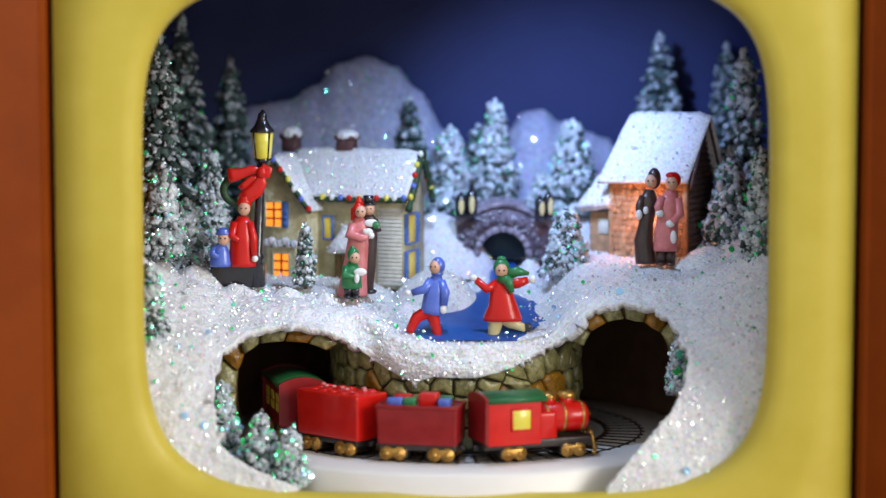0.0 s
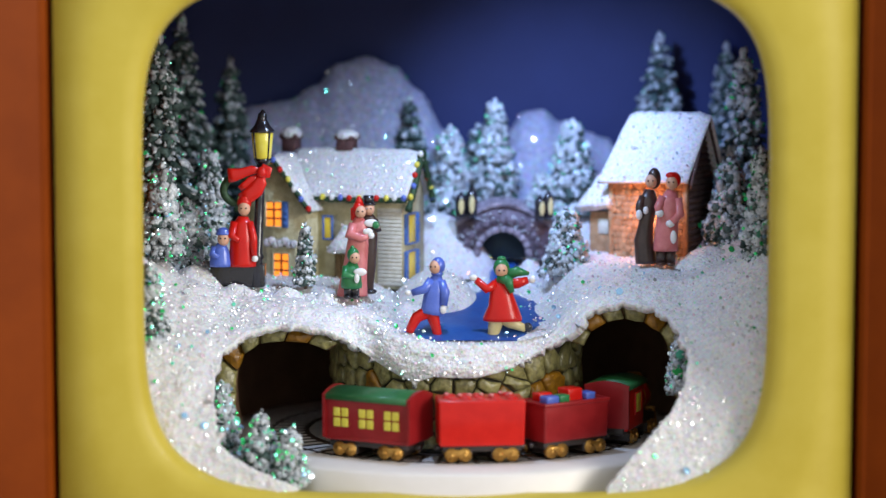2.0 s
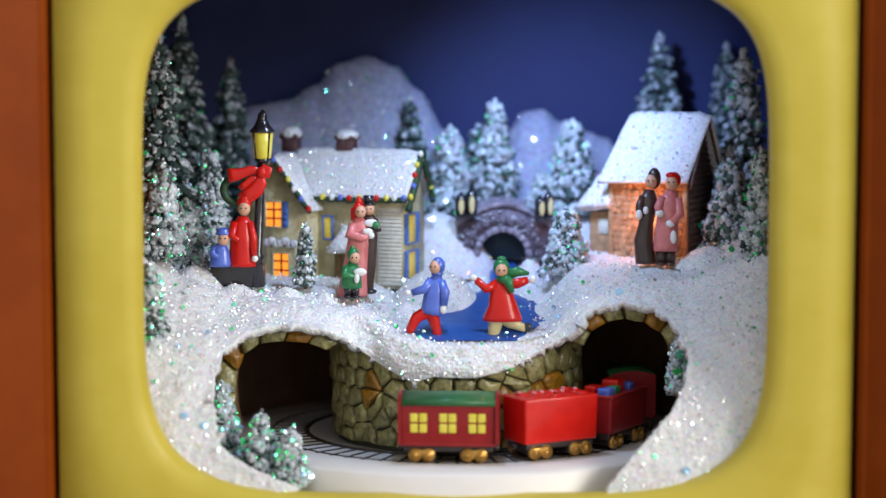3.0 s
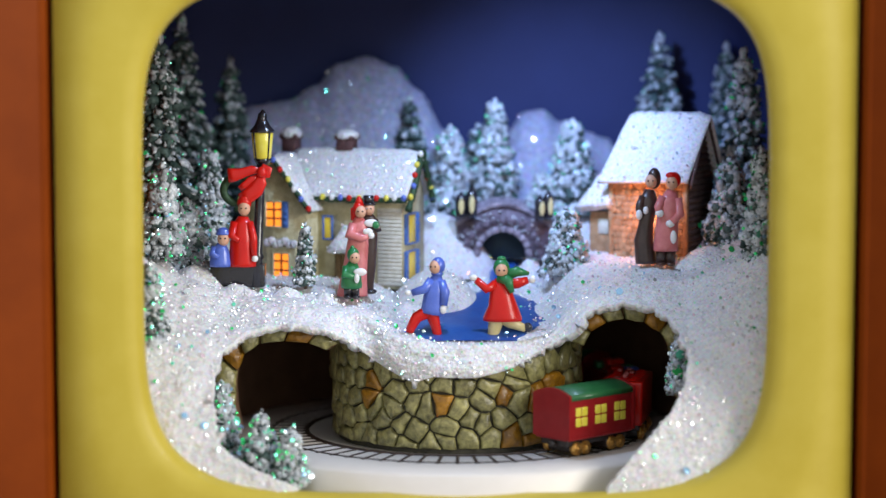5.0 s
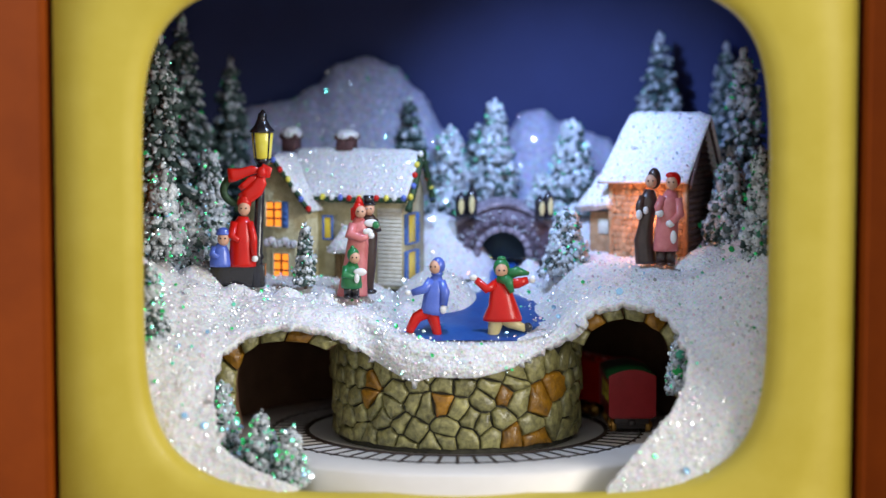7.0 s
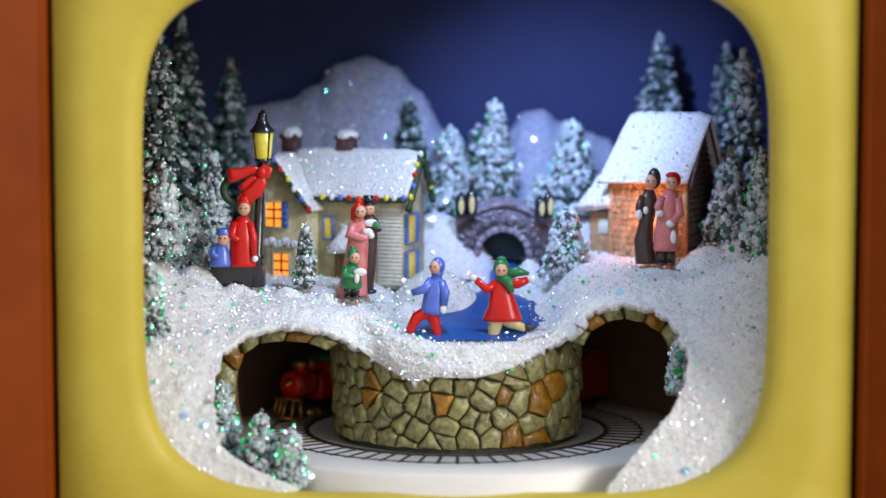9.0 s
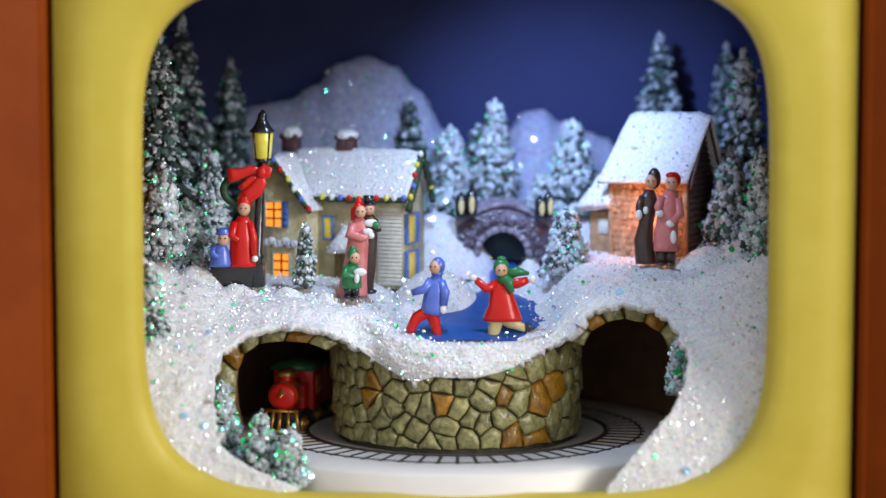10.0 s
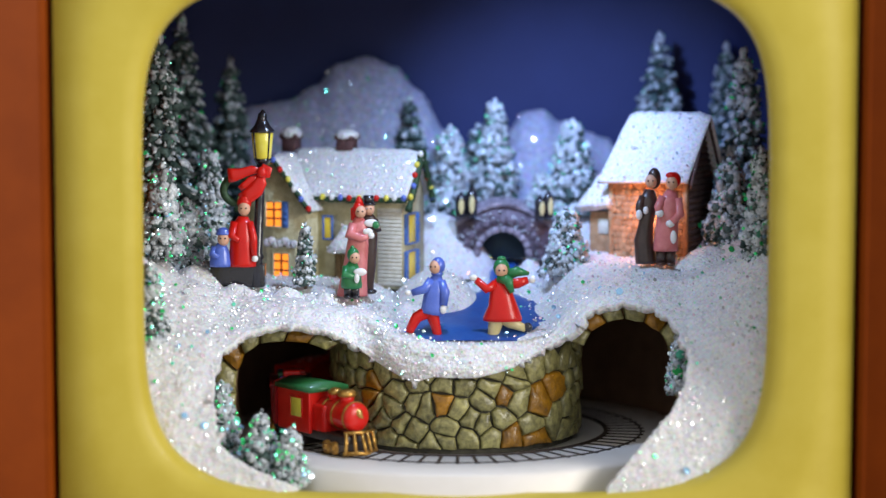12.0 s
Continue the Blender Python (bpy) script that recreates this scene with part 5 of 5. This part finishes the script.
def coach():
    t = tagged(empty("passenger_coach", 0, 0, 0), "dark red toy passenger coach with yellow windows and green roof", "train car", "toy train")
    bm = bmesh.new()
    carriage_body(bm, -12.6, 12.6, 6.0, 4.2, 16.0, 0.03)
    part("body", bm, "darkred", t)
    bm = bmesh.new()
    box(bm, -13.0, 13.0, -6.25, 6.25, 4.3, 5.3, 0.4, 2)
    part("sill", bm, "darkred", t)
    bm = bmesh.new()
    arched_roof(bm, -12.6, 12.6, 6.7, 16.0, 2.3, 0.7)
    part("roof", bm, "roofgreen", t, "dark green arched roof")
    for x in (-13.3, 12.7):
        bm = bmesh.new()
        arched_roof(bm, x, x + 0.9, 6.75, 16.0, 2.5, 11.0)
        part("end_panel", bm, "darkred", t, "dark red arched end wall", False)
    for s in (-1, 1):
        for x in (-7.8, 0.0, 7.8):
            bm = bmesh.new()
            for dx in (-1.22, 1.22):
                for dz in (-1.4, 1.4):
                    box(bm, x + dx - 1.05, x + dx + 1.05, s * 6.13 - 0.22, s * 6.13 + 0.22, 10.6 + dz - 1.22, 10.6 + dz + 1.22, 0.35, 3)
            part("window", bm, "gold_pane", t, "bright yellow four-pane window")
    chassis(t, -12, 12)
    wheels(t, (-7.0, 7.0))
    return t


def closed_wagon():
    t = tagged(empty("closed_wagon", 0, 0, 0), "bright red toy wagon with rounded load on top", "train car", "toy train")
    bm = bmesh.new()
    carriage_body(bm, -11.4, 11.4, 5.7, 4.2, 16.6, 0.06, 0.7)
    part("body", bm, "red", t)
    rng = random.Random(2)
    for i in range(5):
        for j in (-1, 0, 1):
            bm = bmesh.new()
            ball(bm, (-8 + i * 4 + rng.uniform(-0.5, 0.5), j * 3.2 + rng.uniform(-0.4, 0.4), 16.3), 1.9, 1.7, 0.8 + rng.uniform(0, 0.3), seg=10)
            part("parcel", bm, "red", t)
    # shine on the load, painted on as small pink dabs
    bm = bmesh.new()
    for i in range(7):
        ball(bm, (-8.5 + i * 2.8 + rng.uniform(-0.5, 0.5), rng.uniform(-3.5, 3.5), 17.3), 0.8, 0.8, 0.5, seg=8)
    part("highlights", bm, "pink", t, "pale dabs painted as highlights on the load")
    chassis(t, -10.6, 10.6)
    wheels(t, (-6.4, 6.4))
    return t


def gift_wagon():
    t = tagged(empty("gift_wagon", 0, 0, 0), "dark red open toy wagon filled with wrapped gifts", "train car", "toy train")
    bm = bmesh.new()
    carriage_body(bm, -10.8, 10.8, 5.6, 4.2, 14.6, 0.07, 0.7)
    part("body", bm, "darkred", t)
    bm = bmesh.new()
    for y0, y1, x0, x1 in ((-6.2, -5.3, -11.3, 11.3), (5.3, 6.2, -11.3, 11.3), (-6, 6, -11.3, -10.5), (-6, 6, 10.5, 11.3)):
        box(bm, x0, x1, y0, y1, 13.9, 15.0, 0.3, 2)
    part("rim", bm, "darkred", t)
    for x, y, w, d, h, m in ((-6.6, -2.0, 4.2, 3.6, 1.9, "coatblue"), (-2.6, -2.2, 3.4, 3.2, 2.0, "green"), (2.2, 0.2, 5.0, 5.0, 3.2, "red"), (6.8, -1.4, 3.2, 4.0, 1.9, "coatblue"), (-5.5, 2.6, 4.6, 3.4, 2.2, "red"), (6.2, 2.9, 3.6, 3.0, 2.0, "green")):
        bm = bmesh.new()
        box(bm, x - w / 2, x + w / 2, y - d / 2, y + d / 2, 14.2, 14.6 + h, 0.5, 2)
        part("gift", bm, m, t)
    chassis(t, -10.6, 10.6)
    wheels(t, (-6.6, 6.6))
    return t


def locomotive():
    t = tagged(empty("locomotive", 0, 0, 0), "red toy steam locomotive with green cab roof and gold cowcatcher", "locomotive", "toy train")
    bm = bmesh.new()
    carriage_body(bm, -13.3, 2.2, 5.8, 4.2, 16.5, 0.03)
    part("cab", bm, "red", t)
    bm = bmesh.new()
    carriage_body(bm, 1.5, 7.6, 4.6, 4.2, 12.6, 0.0, 1.2)
    part("tank", bm, "red", t)
    bm = bmesh.new()
    arched_roof(bm, -13.4, 3.6, 6.6, 16.5, 1.7, 0.7)
    part("roof", bm, "roofgreen", t, "dark green cab roof")
    bm = bmesh.new()
    arched_roof(bm, -14.2, -13.3, 6.4, 16.6, 1.6, 11.5)
    part("end_panel", bm, "darkred", t, "dark red arched rear wall", False)
    for s in (-1, 1):
        bm = bmesh.new()
        box(bm, -6.3, -1.0, s * 5.98 - 0.22, s * 5.98 + 0.22, 8.4, 13.8, 0.2, 1)
        part("window", bm, "gold_pane", t, "yellow cab window")
        bm = bmesh.new()
        for x0, x1, z0, z1 in ((-6.7, -6.2, 8.0, 14.2), (-1.1, -0.6, 8.0, 14.2), (-6.7, -0.6, 13.7, 14.2), (-6.7, -0.6, 8.0, 8.5)):
            box(bm, x0, x1, s * 6.0 - 0.3, s * 6.0 + 0.3, z0, z1, 0.1, 1)
        part("window_frame", bm, "red", t)
    bm = bmesh.new()
    tube(bm, [(0, 0, 10.2), (15.9, 0, 10.2), (16.7, 0, 10.2), (17.4, 0, 10.2), (17.7, 0, 10.2)], [4.1, 4.1, 3.9, 3.2, 1.6], 24, 0, 1.0)
    part("boiler", bm, "red", t)
    for x in (5.2, 10.2, 15.6):
        bm = bmesh.new()
        tube(bm, [(x - 0.3, 0, 10.2), (x - 0.3, 0, 10.2), (x + 0.3, 0, 10.2), (x + 0.3, 0, 10.2)], [3.9, 4.32, 4.32, 3.9], 24, 0, 1.0, cap=False)
        part("boiler_band", bm, "brass", t, "gold boiler band")
    bm = bmesh.new()
    tube(bm, [(6.6, 0, 13.2), (6.6, 0, 15.2), (6.6, 0, 15.8)], [1.9, 1.9, 1.7], 16, 0, 1.0)
    dome = part("steam_dome", bm, "red", t)
    bm = bmesh.new()
    ball(bm, (6.6, 0, 15.9), 2.1, 2.1, 1.3)
    part("cap", bm, "brass", dome, "gold painted cap")
    bm = bmesh.new()
    tube(bm, [(11.9, 0, 13.2), (11.9, 0, 14.6), (11.9, 0, 15.8)], [2.3, 1.9, 2.2], 16, 0, 1.0)
    stack = part("chimney", bm, "red", t)
    bm = bmesh.new()
    tube(bm, [(11.9, 0, 15.4), (11.9, 0, 15.6), (11.9, 0, 16.6), (11.9, 0, 17.1), (11.9, 0, 17.2)], [2.2, 2.6, 2.5, 1.9, 0.6], 16, 0, 1.0)
    part("cap", bm, "brass", stack, "gold painted chimney rim")
    bm = bmesh.new()
    box(bm, -13.8, 17.6, -4.9, 4.9, 3.0, 5.4, 0.5, 2)
    box(bm, -9.4, -1.8, -5.4, 5.4, 0.6, 3.4, 0.5, 2)
    box(bm, 8.0, 15.6, -5.4, 5.4, 0.6, 3.4, 0.5, 2)
    box(bm, -15.4, -13.5, -1.0, 1.0, 2.4, 3.8, 0.3, 1)
    part("chassis", bm, "underframe", t, "black underframe")
    wheels(t, (-5.6, 11.8))
    # cowcatcher: a raked frame with bars
    cow = bmesh.new()
    tube(cow, [(17.4, -4.8, 6.2), (18.8, 0, 6.4), (17.4, 4.8, 6.2)], [0.55] * 3, 8, 0, 1.0)
    tube(cow, [(17.8, -5.6, 0.9), (21.0, 0, 0.9), (17.8, 5.6, 0.9)], [0.6] * 3, 8, 0, 1.0)
    c = part("cowcatcher", cow, "brass", t, "gold painted cowcatcher")
    for y in (-4.4, -2.2, 0.0, 2.2, 4.4):
        bm = bmesh.new()
        a = 1 - abs(y) / 5.4
        tube(bm, [(17.4 + 1.4 * a, y * 0.98, 6.2), (17.8 + 3.2 * a, y * 1.14, 0.9)], [0.5, 0.5], 8, 0, 1.0)
        part("bar", bm, "brass", c)
    return t


TRAIN = [(locomotive(), 21.0), (gift_wagon(), -12.6), (closed_wagon(), -41.9), (coach(), -75.5)]


# ---- glitter flakes lying on the snow ----
def glitter(count, size0, size1, sources, seed, lift=0.25, material="flake"):
    """Small six-sided flakes strewn over the top sides of meshes."""
    rng = np.random.default_rng(seed)
    pts, nrm, area = [], [], []
    for ob in sources:
        me = ob.data
        n = len(me.polygons)
        c, q, a = np.empty(n * 3), np.empty(n * 3), np.empty(n)
        me.polygons.foreach_get("center", c)
        me.polygons.foreach_get("normal", q)
        me.polygons.foreach_get("area", a)
        mat4 = ob.matrix_basis if not ob.parent else (ob.parent.matrix_basis @ ob.matrix_basis)
        r = np.array(mat4.to_3x3())
        pts.append((c.reshape(-1, 3) @ r.T + np.array(mat4.translation)) / MM)
        nrm.append(q.reshape(-1, 3) @ r.T)
        area.append(a)
    pts, nrm, area = np.concatenate(pts), np.concatenate(nrm), np.concatenate(area)
    pick = rng.choice(len(pts), count, p=area / area.sum())
    vs, fs = [], []
    for n, i in enumerate(pick):
        d = nrm[i] * 0.2 + np.array((0.36, -0.86, 0.28)) + rng.normal(0, 0.24, 3)
        d /= np.linalg.norm(d)
        u = np.cross(d, (0.3, 0.2, 0.9))
        u /= np.linalg.norm(u)
        w = np.cross(d, u)
        s = rng.uniform(size0, size1) * (0.6 + 0.8 * rng.random() ** 3)
        o = pts[i] + nrm[i] * lift + rng.normal(0, 0.25, 3)
        for k in range(6):
            t = math.pi / 3 * k
            vs.append(o + s * (u * math.cos(t) + w * math.sin(t)))
        vs.append(o + d * s * 0.12)
        fs += [(7 * n + k, 7 * n + (k + 1) % 6, 7 * n + 6) for k in range(6)]
    ob = raw("glitter", np.array(vs), fs, material, smooth=False)
    return tagged(ob, "tiny iridescent glitter flakes on the snow", "glitter", kind="stuff")


ROOFS = [o for o in scene.objects if o.name.split(".")[0] in ("roof", "lean_to_roof", "porch_roof") and o.data and o.data.materials[0] == M["snow"]]
bpy.context.view_layer.update()
FIRS = [w for _, w in FOLIAGE]
FRONT = [w for t, w in FOLIAGE if t.location.y < 0.046]
glitter(4200, 0.16, 0.42, [SNOW], 1)
glitter(2600, 0.14, 0.34, ROOFS + mounds, 2, 0.15)
glitter(6500, 0.20, 0.52, [SNOW] + ROOFS + mounds, 5, 0.3, "glint")
glitter(6500, 0.28, 0.66, FIRS, 3, 0.25, "greenflake")
glitter(8000, 0.20, 0.45, FIRS, 6, 0.4, "foil")
glitter(420, 0.40, 0.80, FIRS + mounds, 4, 0.5, "greenflake")
glitter(170, 0.50, 0.90, [SNOW], 8, 0.6, "greenflake")
glitter(560, 0.60, 1.1, FRONT, 7, 0.8, "greenflake")


# ---- what moves: the train runs round the track ----
SPEED = 23.93


def motions():
    for ob, a0 in TRAIN:
        rows = []
        for k in range(49):
            t = k * 0.25
            a = radians(a0 + SPEED * t)
            rows.append((t, pose((TX + RING * math.sin(a)) * MM, (RY - RING * math.cos(a)) * MM, 0.00045, 0, 0, math.degrees(a))))
        walk(ob, rows)


motions()
